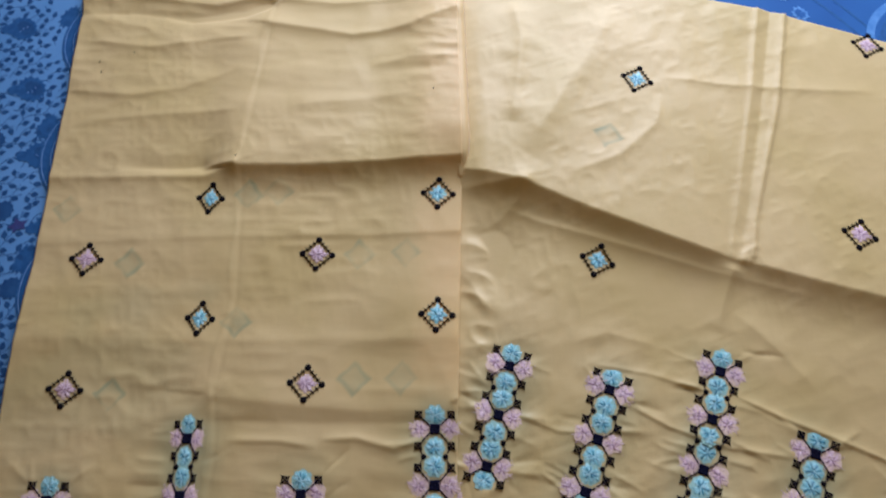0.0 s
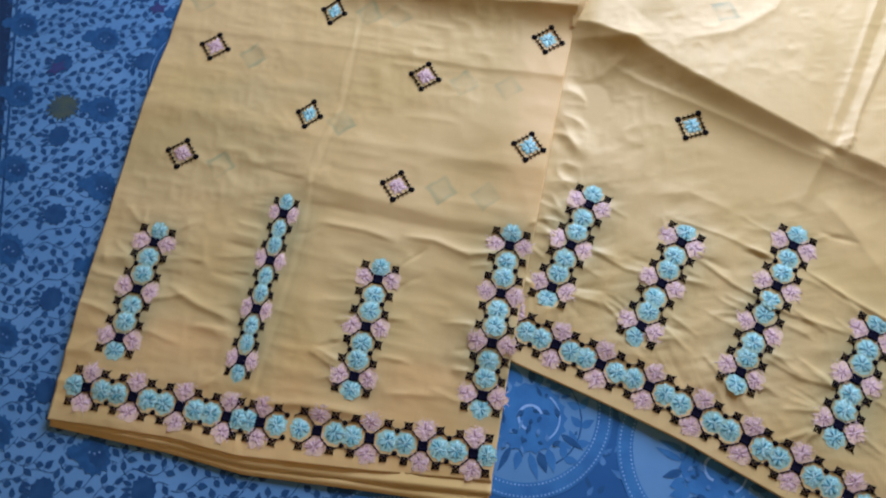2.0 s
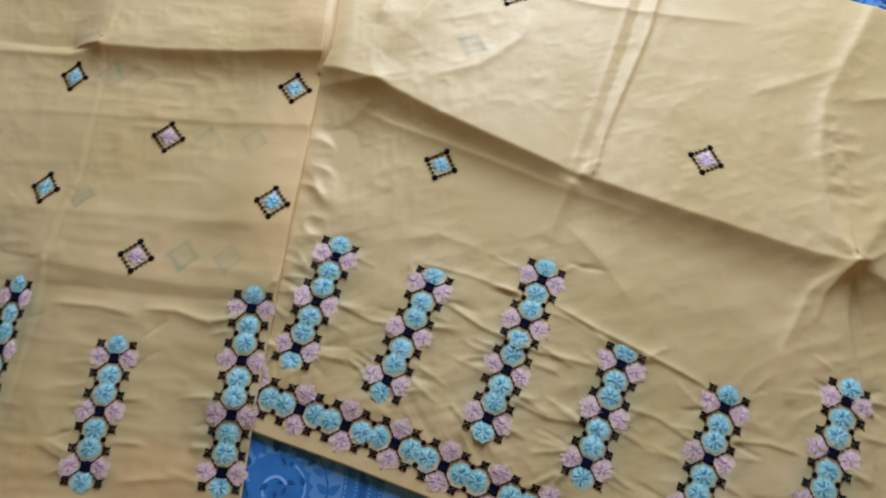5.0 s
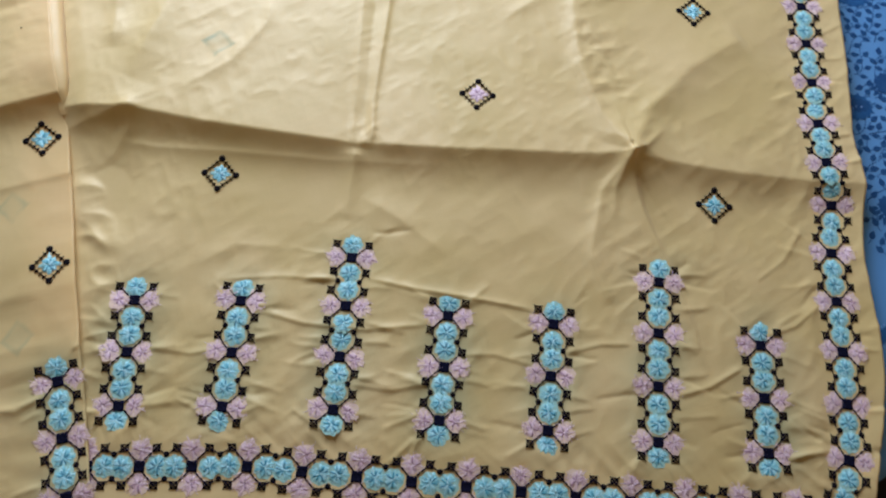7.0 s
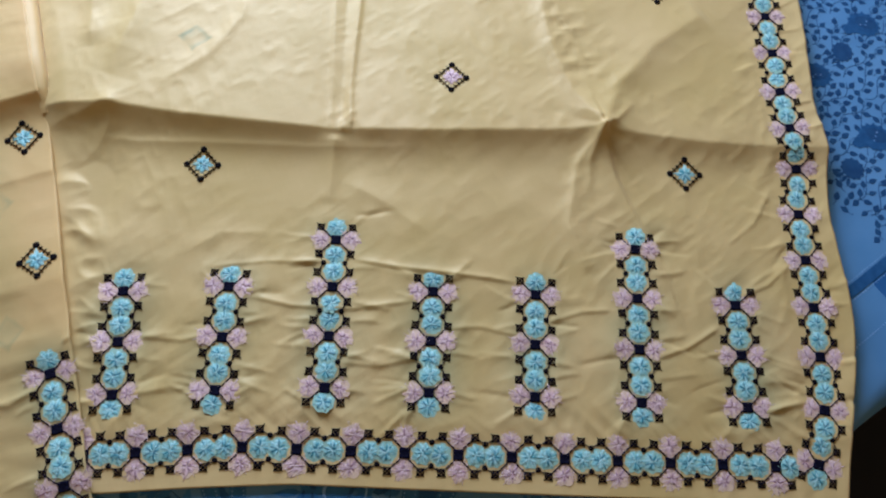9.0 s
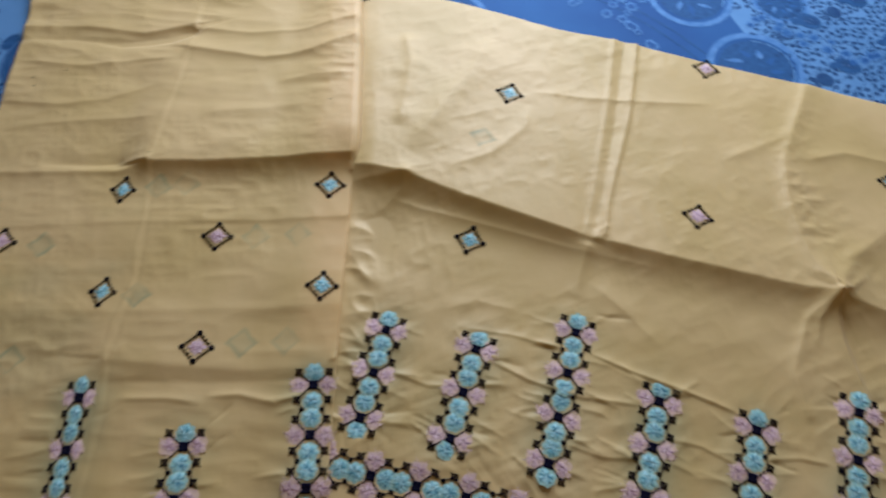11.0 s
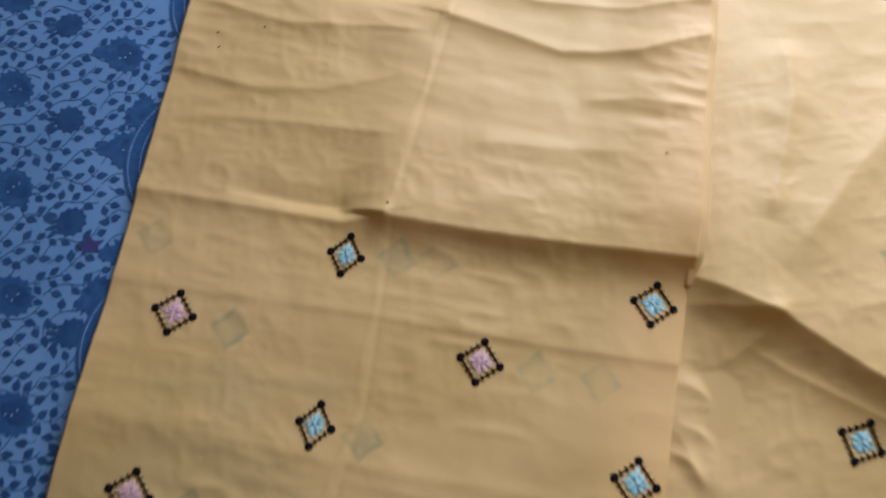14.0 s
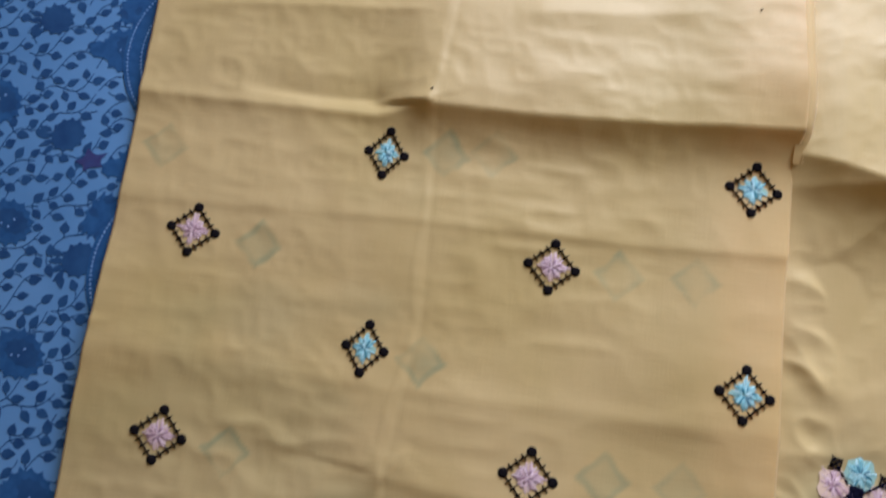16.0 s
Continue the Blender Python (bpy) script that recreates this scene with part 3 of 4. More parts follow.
def a_shape(x, y):
    x, y = np.asarray(x, float), np.asarray(y, float)
    z = 0.0062 + 0.005 * smooth(x, -0.09, -0.02) * smooth(y, -0.09, -0.03)
    z = z + 0.0035 * fbm(x * 4.2, y * 7.5, 21, 3) + 0.008 * smooth(x, -0.10, 0.015) * smooth(y, 0.36, 0.42)
    # the main fold across, and the upright fold
    z = z + crease(x, y, [(-0.48, 0.346), (-0.341, 0.349), (-0.291, 0.349), (-0.254, 0.363)], 0.0022, 0.004, 0.012, 0.008)
    z = z + crease(x, y, [(-0.253, 0.361), (-0.19, 0.362), (-0.11, 0.365), (0.024, 0.373)], 0.013, 0.015, 0.15, 0.012, 0.0, True) * smooth(x, -0.31, -0.245)
    z = z - crease(x, y, [(-0.40, 0.362), (-0.336, 0.360), (-0.27, 0.364)], 0.0025, 0.0045, 0.016, 0.008, 0.2)
    upright = [(-0.236, 0.95), (-0.238, 0.60), (-0.247, 0.48), (-0.254, 0.365), (-0.248, 0.29), (-0.242, 0.20), (-0.252, 0.098), (-0.244, 0.036), (-0.247, -0.14), (-0.244, -0.21)]
    z = z + crease(x + 0.002 * np.sin(y * 60), y, upright, 0.0003, 0.0004, 0.0022, 0.0012) * (0.6 + 1.2 * value_noise(x * 9, y * 30, 77) + 0.4)
    z = z - crease(x - 0.007, y, upright, 0.0004, 0.0006, 0.004, 0.002)
    # softer folds across
    z = z + crease(x, y, [(-0.472, 0.262), (-0.25, 0.273), (-0.1, 0.276), (0.018, 0.281)], 0.0008, 0.0013, 0.020, 0.005)
    z = z + crease(x, y, [(-0.47, 0.152), (-0.25, 0.150), (0.018, 0.158)], 0.0015, 0.0022, 0.03, 0.02)
    z = z + crease(x, y, [(-0.25, 0.092), (-0.16, 0.083), (-0.08, 0.078), (0.016, 0.083)], 0.0034, 0.0024, 0.03, 0.016)
    z = z - crease(x, y, [(-0.25, 0.066), (-0.15, 0.064), (0.0, 0.066)], 0.0018, 0.0013, 0.012, 0.018)
    z = z + crease(x, y, [(-0.23, 0.046), (-0.17, 0.046), (-0.13, 0.040)], 0.0022, 0.0022, 0.006, 0.004, 0.2)
    z = z + crease(x, y, [(-0.13, 0.048), (-0.09, 0.050), (-0.05, 0.040), (-0.01, 0.052)], 0.0026, 0.0022, 0.006, 0.004, 0.15)
    z = z + crease(x, y, [(-0.37, -0.06), (-0.33, -0.075), (-0.28, -0.085)], 0.0026, 0.0022, 0.007, 0.004, 0.2)
    z = z + crease(x, y, [(-0.25, -0.165), (-0.19, -0.153), (-0.11, -0.150)], 0.0022, 0.001, 0.006, 0.004, 0.2)
    z = z + crease(x, y, [(-0.11, -0.125), (-0.07, -0.118), (-0.04, -0.115)], 0.002, 0.001, 0.005, 0.004, 0.25)
    z = z + 0.0032 * np.exp(-((x + 0.335) / 0.06) ** 2 - ((y - 0.095) / 0.035) ** 2) * crumple(x * 15 + y * 8, y * 26 - x * 6, 37)
    # crumpled far part
    z = z - crease(x, y, [(-0.49, 0.587), (-0.42, 0.592), (-0.339, 0.580), (-0.27, 0.590), (-0.238, 0.606)], 0.002, 0.008, 0.020, 0.008)
    z = z + crease(x, y, [(-0.50, 0.612), (-0.40, 0.615), (-0.31, 0.603), (-0.24, 0.622)], 0.003, 0.005, 0.02, 0.008)
    z = z + crease(x, y, [(-0.234, 0.572), (-0.17, 0.563), (-0.124, 0.553), (-0.05, 0.566), (0.010, 0.590)], 0.004, 0.003, 0.018, 0.008)
    z = z + crease(x, y, [(-0.235, 0.615), (-0.15, 0.605), (-0.06, 0.612), (0.008, 0.63)], 0.003, 0.003, 0.016, 0.008)
    z = z + crease(x, y, [(-0.47, 0.545), (-0.39, 0.535), (-0.31, 0.548), (-0.25, 0.552)], 0.002, 0.0025, 0.012, 0.006, 0.1)
    z = z + crease(x, y, [(-0.485, 0.470), (-0.40, 0.462), (-0.335, 0.474), (-0.262, 0.505)], 0.0025, 0.001, 0.013, 0.006, 0.1)
    z = z + crease(x, y, [(-0.455, 0.424), (-0.35, 0.435), (-0.258, 0.440)], 0.0012, 0.0018, 0.012, 0.006, 0.1)
    z = z + crease(x, y, [(-0.20, 0.445), (-0.12, 0.452), (-0.045, 0.462)], 0.0022, 0.002, 0.022, 0.012, 0.15)
    z = z + crease(x, y, [(-0.10, 0.505), (-0.05, 0.515), (0.01, 0.512)], 0.0022, 0.002, 0.014, 0.010, 0.15)
    z = z + crease(x, y, [(-0.52, 0.70), (-0.35, 0.71), (-0.2, 0.69), (0.0, 0.72)], 0.006, 0.006, 0.03, 0.015)
    z = z + smooth(y, 0.36, 0.50) * 0.0016 * fbm(x * 6, y * 30, 3, 3)
    z = z + smooth(y, 0.40, 0.58) * 0.0018 * smooth(value_noise(x * 7, y * 9, 61), -0.2, 0.25) * crumple(x * 11 + 3 * y, y * 30 + 4 * x, 62)
    z = z + 0.0007 * crumple(x * 42 + 9 * y, y * 46, 17) * smooth(value_noise(x * 8, y * 8, 18), -0.3, 0.2)
    patch = smooth(value_noise(x * 6 + 2, y * 6, 31), -0.15, 0.25)
    z = z + 0.0019 * patch * crumple(x * 13, y * 30, 12) + 0.0005 * crumple(x * 20 + y * 6, y * 17, 14)
    # gathers by the stitching and at the hem
    d = stripe_distance(x, y, A_STRIPES)
    z = z + 0.0024 * np.exp(-d / 0.045) * smooth(d, 0.010, 0.026) * crumple(x * 11 + y * 4, y * 36, 8) * smooth(y, -0.2, -0.12) + 0.0008 * fbm(x * 12, y * 20, 15, 3)
    warp = 2.0 * value_noise(x * 10, y * 10, 56)
    z = z + 0.0012 * np.exp(-d / 0.06) * smooth(d, 0.010, 0.026) * smooth(value_noise(x * 9, y * 16, 57), -0.25, 0.2) * crumple(x * 9 + warp, y * 42 + warp, 58)
    z = z + 0.0015 * (1 - smooth(y, -0.22, -0.17)) * value_noise(x * 70, y * 6, 4)
    z = z + crease(x, y, [(-0.27, -0.26), (-0.24, -0.20)], 0.005, 0.0, 0.018, 0.022)
    return z - 0.0012 * (1 - smooth(y, -0.20, -0.12))


def b_shape(x, y):
    x, y = np.asarray(x, float), np.asarray(y, float)
    z = 0.0040 + 0.0034 * fbm(x * 4.0 + y, y * 5.0, 41, 3) + 0.0010 * fbm(x * 11, y * 13, 44, 3)
    ridge = [(-0.03, 0.366), (0.020, 0.358), (0.067, 0.347), (0.093, 0.340), (0.170, 0.306), (0.251, 0.275), (0.322, 0.249), (0.432, 0.218), (0.605, 0.175), (0.620, 0.170), (0.726, 0.128), (0.80, 0.103), (0.90, 0.070)]
    z = z + crease(x, y, ridge, 0.020, 0.009, 0.20, 0.0165, 0.0, True) * (1 - 0.2 * np.exp(-((x - 0.33) / 0.018) ** 2))
    z = z + crease(x, y, [(0.065, 0.312), (0.11, 0.294), (0.19, 0.270), (0.30, 0.235), (0.42, 0.203)], 0.0018, 0.0006, 0.005, 0.010, 0.1)
    # pressed double fold running up from the ridge
    z = z + crease(x, y, [(0.322, 0.255), (0.331, 0.288), (0.352, 0.37), (0.374, 0.453), (0.406, 0.60)], 0.0012, 0.0026, 0.003, 0.008)
    z = z + crease(x, y, [(0.345, 0.250), (0.356, 0.296), (0.365, 0.324), (0.407, 0.446), (0.441, 0.59)], 0.0026, 0.0034, 0.006, 0.0025)
    z = z - crease(x, y, [(0.336, 0.26), (0.386, 0.44), (0.424, 0.60)], 0.0014, 0.0020, 0.008, 0.006)
    z = z + crease(x, y, [(0.334, 0.246), (0.336, 0.255), (0.350, 0.262)], 0.0016, 0.0016, 0.004, 0.004)
    z = z + crease(x, y, [(0.300, 0.165), (0.312, 0.205), (0.325, 0.243)], 0.001, 0.0045, 0.012, 0.012, 0.1)
    # the star of folds
    z = z + crease(x, y, [(0.680, 0.507), (0.640, 0.43), (0.611, 0.372), (0.597, 0.29), (0.602, 0.227), (0.618, 0.171)], 0.004, 0.006, 0.030, 0.013)
    z = z + 0.0026 * np.exp(-((x - 0.618) / 0.025) ** 2 - ((y - 0.29) / 0.07) ** 2) * crumple(x * 36, y * 44, 95)
    z = z + crease(x, y, [(0.619, 0.171), (0.616, 0.109), (0.623, 0.049), (0.63, -0.03)], 0.006, 0.0015, 0.004, 0.020)
    z = z + crease(x, y, [(0.619, 0.171), (0.66, 0.222), (0.72, 0.262), (0.80, 0.29)], 0.007, 0.003, 0.030, 0.020, 0.05)
    z = z + crease(x, y, [(0.619, 0.171), (0.579, 0.140), (0.548, 0.075), (0.552, 0.015)], 0.0035, 0.002, 0.016, 0.007, 0.05)
    z = z + crease(x, y, [(0.619, 0.171), (0.594, 0.140), (0.585, 0.11)], 0.004, 0.001, 0.006, 0.005)
    z = z + crease(x, y, [(0.619, 0.171), (0.638, 0.176), (0.66, 0.190)], 0.004, 0.001, 0.005, 0.005)
    z = z + crease(x, y, [(0.63, 0.37), (0.70, 0.385), (0.78, 0.365)], 0.003, 0.002, 0.012, 0.010, 0.2)
    z = z + crease(x, y, [(0.52, 0.37), (0.58, 0.395), (0.64, 0.42)], 0.002, 0.002, 0.012, 0.010, 0.2)
    # slack folds beside the folded piece
    z = z + crease(x, y, [(0.215, 0.60), (0.174, 0.511), (0.155, 0.485), (0.118, 0.42), (0.091, 0.38)], 0.0045, 0.0055, 0.034, 0.020, 0.15)
    z = z + crease(x, y, [(0.085, 0.61), (0.095, 0.55), (0.088, 0.48), (0.08, 0.42)], 0.004, 0.0035, 0.014, 0.014, 0.1)
    z = z + crease(x, y, [(0.14, 0.349), (0.208, 0.378), (0.256, 0.423), (0.266, 0.465)], 0.002, 0.0028, 0.012, 0.010, 0.15)
    z = z + crease(x, y, [(0.261, 0.491), (0.31, 0.486), (0.358, 0.479), (0.45, 0.474), (0.543, 0.473)], 0.0016, 0.0012, 0.010, 0.006, 0.15)
    z = z + 0.0022 * np.exp(-((x - 0.095) / 0.04) ** 2 - ((y - 0.50) / 0.11) ** 2) * fbm(x * 28, y * 34, 60, 2)
    z = z + crease(x, y, [(0.018, 0.335), (0.05, 0.338), (0.085, 0.342)], 0.002, 0.003, 0.01, 0.012)
    z = z + crease(x, y, [(0.093, 0.341), (0.085, 0.320), (0.062, 0.295)], 0.004, 0.002, 0.010, 0.010)
    z = z + 0.0055 * np.exp(-((x - 0.035) / 0.020) ** 2) * smooth(y, 0.02, 0.12) * (1 - smooth(y, 0.26, 0.33)) * crumple(x * 22 + y * 9, y * 24, 70)
    z = z - 0.005 * np.exp(-((x - 0.060) / 0.024) ** 2 - ((y - 0.258) / 0.045) ** 2)
    # broad soft swells below the ridge, and drag lines between the stripes
    z = z + crease(x, y, [(0.32, 0.19), (0.36, 0.15), (0.40, 0.10)], 0.002, 0.0015, 0.018, 0.010, 0.2)
    z = z + crease(x, y, [(0.13, 0.15), (0.18, 0.165), (0.24, 0.148)], 0.0014, 0.0012, 0.010, 0.008, 0.25)
    for line, h in (([(0.307, 0.099), (0.351, 0.078), (0.40, 0.058), (0.444, 0.040), (0.478, 0.024)], 0.0026),
                    ([(0.189, 0.091), (0.237, 0.065), (0.297, 0.045), (0.365, 0.036)], 0.0022),
                    ([(0.490, -0.023), (0.53, -0.022), (0.562, -0.029)], 0.002),
                    ([(0.588, -0.089), (0.625, -0.088), (0.667, -0.076)], 0.0026),
                    ([(0.71, 0.005), (0.75, 0.022), (0.782, 0.052)], 0.0013), ([(0.70, -0.052), (0.735, -0.048), (0.766, -0.033)], 0.002),
                    ([(0.08, 0.075), (0.12, 0.060), (0.15, 0.058)], 0.0018), ([(0.27, -0.005), (0.31, -0.02), (0.35, -0.022)], 0.0016),
                    ([(0.38, 0.0), (0.42, -0.008), (0.46, -0.03)], 0.0016), ([(0.16, 0.13), (0.22, 0.12), (0.29, 0.10)], 0.0015),
                    ([(0.10, 0.02), (0.125, 0.0), (0.14, -0.02)], 0.0018), ([(0.21, -0.015), (0.235, -0.04), (0.25, -0.045)], 0.0018)):
        z = z + crease(x, y, line, h * 0.8, h * 0.8, 0.0042, 0.0014, 0.12)
    d = np.minimum(stripe_distance(x, y, B_STRIPES), to_line(x, y, [(0.715, -0.236), (0.843, 0.165)])[0])
    along, across = x * E1[0] + y * E1[1], x * E2[0] + y * E2[1]
    near = np.exp(-d / 0.05) * smooth(d, 0.010, 0.026)
    z = z + 0.0021 * near * crumple(along * 13 + 1.5 * value_noise(x * 9, y * 9, 83), across * 27 + along * 6 + 2.0 * value_noise(x * 7, y * 7, 82), 81) * smooth(-across, -0.5, -0.45)
    warp = 2.2 * value_noise(x * 11, y * 11, 86)
    z = z + 0.0009 * near * smooth(value_noise(along * 9, across * 16, 87), -0.25, 0.2) * crumple(along * 8 + warp, across * 44 + warp + along * 8, 92)
    z = z + 0.0004 * crumple(along * 14, across * 18, 88) + 0.0014 * np.exp(-d / 0.03) * smooth(d, 0.012, 0.024) * crumple(along * 22, across * 62, 90) + 0.0008 * smooth(value_noise(x * 5, y * 5, 32), -0.1, 0.3) * crumple(along * 22, across * 26, 89)
    z = z + 0.0007 * crumple(along * 42 + 9 * across, across * 46, 19) * smooth(value_noise(x * 8, y * 8, 20), -0.3, 0.2)
    # hem and side edge stand a little off the sheet, with small pleats
    dh = to_line(x, y, B_HEM)[0]
    z = z + 0.0016 * np.exp(-((dh - 0.062) / 0.018) ** 2) * crumple(along * 52 + 4 * value_noise(x * 12, y * 12, 84), across * 14, 85)
    z = z + 0.0015 * np.exp(-dh / 0.03) + 0.0030 * np.exp(-dh / 0.016) * value_noise((x * 0.951 - y * 0.309) * 95, across * 8, 6)
    dr = to_line(x, y, B_RIGHT)[0]
    z = z + 0.006 * np.exp(-dr / 0.03) + 0.0014 * np.exp(-dr / 0.018) * value_noise(along * 8, across * 70, 7)
    # under the folded piece it lies flat
    z = z * (0.25 + 0.75 * smooth(x, -0.015, 0.05)) + 0.002
    return z * (0.5 + 0.5 * smooth(dh, 0.0, 0.09)) + 0.0006


def puckers(x, y, z, lines):
    """Adds short sharp drag lines, each (points, height, width on its left, width on its right), where they lie."""
    z = z.copy()
    for line, h, left, right in lines:
        xs, ys = [p[0] for p in line], [p[1] for p in line]
        near = (x > min(xs) - 0.03) & (x < max(xs) + 0.03) & (y > min(ys) - 0.03) & (y < max(ys) + 0.03)
        z[near] += crease(x[near], y[near], line, h, h * 0.6, left, right, 0.25)
    return z


def drag_lines(stripes, seed, count):
    """Puckers that start at the edges of the stitched stripes and run across the cloth."""
    rnd = random.Random(seed)
    lines = []
    for p, q, n, w in stripes:
        p, q = np.array(p), np.array(q)
        d = (p - q) / np.linalg.norm(p - q)
        side = np.array((-d[1], d[0]))
        for k in range(count):
            s = rnd.choice((-1, 1))
            f = rnd.uniform(-0.2, 1.15)
            start = p + (q - p) * f + s * side * 0.016
            slant, length = rnd.gauss(0, 0.22) + (0.8 if f < -0.08 else -0.7 if f > 1.08 else 0.0), rnd.uniform(0.02, 0.055)
            pts = [start]
            for j in range(3):
                slant += rnd.uniform(-0.22, 0.22)
                pts.append(pts[-1] + length / 3 * (s * side * math.cos(slant) + d * math.sin(slant)))
            up = rnd.uniform(0.0008, 0.0019)
            lines.append((pts, up if rnd.random() < 0.7 else -up, rnd.uniform(0.002, 0.007), rnd.uniform(0.001, 0.003)))
    return lines


class Sampled:
    """A cloth's height, worked out once on a fine raster and read off between its points."""

    def __init__(self, f, x0, x1, y0, y1, step=0.0015):
        self.x0, self.y0, self.step = x0, y0, step
        xs, ys = np.arange(x0, x1 + step, step), np.arange(y0, y1 + step, step)
        self.z = f(*np.meshgrid(xs, ys))

    def __call__(self, x, y):
        fx, fy = (np.asarray(x) - self.x0) / self.step, (np.asarray(y) - self.y0) / self.step
        ix, iy = np.clip(fx.astype(int), 0, self.z.shape[1] - 2), np.clip(fy.astype(int), 0, self.z.shape[0] - 2)
        fx, fy = fx - ix, fy - iy
        z = self.z
        return (z[iy, ix] * (1 - fx) + z[iy, ix + 1] * fx) * (1 - fy) + (z[iy + 1, ix] * (1 - fx) + z[iy + 1, ix + 1] * fx) * fy


def a_cloth(x, y):
    return np.maximum(puckers(x, y, a_shape(x, y), drag_lines(A_STRIPES, 5, 14)), 0.0036)


def b_cloth(x, y):
    lines = drag_lines(B_STRIPES, 6, 18) + drag_lines([((0.873, 0.30), (0.80, 0.01), 6, 1.0), ((0.80, 0.01), (0.74, -0.19), 4, 1.0)], 7, 16)
    return np.maximum(puckers(x, y, b_shape(x, y), lines), 0.0036)


a_z, b_z = Sampled(a_cloth, -0.56, 0.06, -0.28, 1.0), Sampled(b_cloth, -0.06, 1.0, -0.32, 0.78)


def at_length(line, n):
    """n points evenly along a smoothed polyline."""
    p = np.asarray(line, float)
    s = np.concatenate([[0], np.cumsum(np.linalg.norm(np.diff(p, axis=0), axis=1))])
    t = np.linspace(0, s[-1], max(n, 200))
    q = np.stack([np.interp(t, s, p[:, k]) for k in (0, 1)], 1)
    width = max(3, len(t) // 30) | 1
    kernel = np.ones(width) / width
    pad = width // 2
    soft = np.stack([np.convolve(np.concatenate([2 * q[0, k] - q[pad:0:-1, k], q[:, k], 2 * q[-1, k] - q[-2:-pad - 2:-1, k]]), kernel, "valid") for k in (0, 1)], 1)
    u = np.linspace(0, 1, len(t))
    return np.stack([np.interp(np.linspace(0, 1, n), u, soft[:, k]) for k in (0, 1)], 1)


def cloth_grid(bottom, top, left, right, nu, nv):
    """A sheet of points between four edges (bottom and top run left to right, left and right run upwards)."""
    b, t, l, r = at_length(bottom, nu), at_length(top, nu), at_length(left, nv), at_length(right, nv)
    u, v = np.linspace(0, 1, nu)[None, :, None], np.linspace(0, 1, nv)[:, None, None]
    p = (1 - v) * b[None] + v * t[None] + (1 - u) * l[:, None] + u * r[:, None]
    p = p - ((1 - u) * (1 - v) * b[0] + u * (1 - v) * b[-1] + (1 - u) * v * t[0] + u * v * t[-1])
    return p.reshape(-1, 2)


def ghost_of(x, y, ghosts, stripes, turn):
    g = np.zeros(len(x))
    c, s = math.cos(turn), math.sin(turn)
    for i, (gx, gy) in enumerate(ghosts):
        px, py = x - gx + 0.003 * value_noise(x * 130, y * 130, 90 + i), y - gy + 0.003 * value_noise(x * 130, y * 130, 120 + i)
        dx, dy = px * c + py * s, -px * s + py * c
        d = np.abs(dx) + np.abs(dy)
        g = np.maximum(g, (0.85 if i < 6 else 0.5) * (1 - smooth(d, 0.0165, 0.021)) * (0.5 + 0.5 * smooth(d, 0.0105, 0.0155)) * (0.75 + 1.3 * value_noise(x * 70 + i, y * 70, 66)))
    halo = np.exp(-(stripe_distance(x, y, stripes) / 0.032) ** 2)
    g = np.maximum(g, halo * (0.62 + 0.9 * fbm(x * 20, y * 20, 33, 3)))
    # left half: vague marks of layers folded under, and its duller light painted in
    g = np.maximum(g, 0.22 * smooth(fbm(x * 9, y * 12, 35, 3), -0.08, 0.30) * (1 - smooth(x, -0.27, -0.23)) * (1 - smooth(y, 0.30, 0.37)))
    return np.clip(g, 0, 1)


def cloth(name, pts, nu, nv, height, mat, thick, ghost=None):
    """A cloth with its edges turned down by its thickness."""
    z = height(pts[:, 0], pts[:, 1])
    faces = [(j * nu + i, j * nu + i + 1, (j + 1) * nu + i + 1, (j + 1) * nu + i) for j in range(nv - 1) for i in range(nu - 1)]
    rim = list(range(nu)) + [j * nu + nu - 1 for j in range(1, nv)] + [(nv - 1) * nu + i for i in range(nu - 2, -1, -1)] + [j * nu for j in range(nv - 2, 0, -1)]
    n, k = len(pts), len(rim)
    faces += [(rim[i], n + i, n + (i + 1) % k, rim[(i + 1) % k]) for i in range(k)]
    low = np.column_stack([pts, z])[rim]
    low[:, 2] = np.maximum(low[:, 2] - thick, 0.0008)
    if ghost is not None:
        ghost = np.concatenate([ghost, ghost[rim]])
    pts = np.concatenate([pts, pts[rim]])
    me = mesh_of(name, np.concatenate([np.column_stack([pts[:n], z]), low]), faces, mat, True)
    at_ = me.attributes.new("ghost", "FLOAT", "POINT")
    at_.data.foreach_set("value", (ghost if ghost is not None else np.zeros(len(pts))).astype(np.float32))
    return new(name, me)


NA, MA = 250, 560
pts_a = cloth_grid(A_HEM, A_TOP, A_LEFT, A_RIGHT, NA, MA)
folded = cloth("folded_fabric", pts_a, NA, MA, a_z, YELLOW, 0.0016, ghost_of(pts_a[:, 0], pts_a[:, 1], A_GHOSTS, A_STRIPES, 0.0))
tagged(folded, "folded yellow cotton fabric with embroidered diamonds and flower chains", "fabric")
NB, MB = 460, 400
pts_b = cloth_grid(B_HEM, B_TOP, B_LEFT, B_RIGHT, NB, MB)
spread = cloth("spread_fabric", pts_b, NB, MB, b_z, YELLOW, 0.0012, ghost_of(pts_b[:, 0], pts_b[:, 1], B_GHOSTS, B_STRIPES, radians(-17.5)))
tagged(spread, "creased yellow cotton fabric with embroidered hem spread on bedsheet", "fabric")

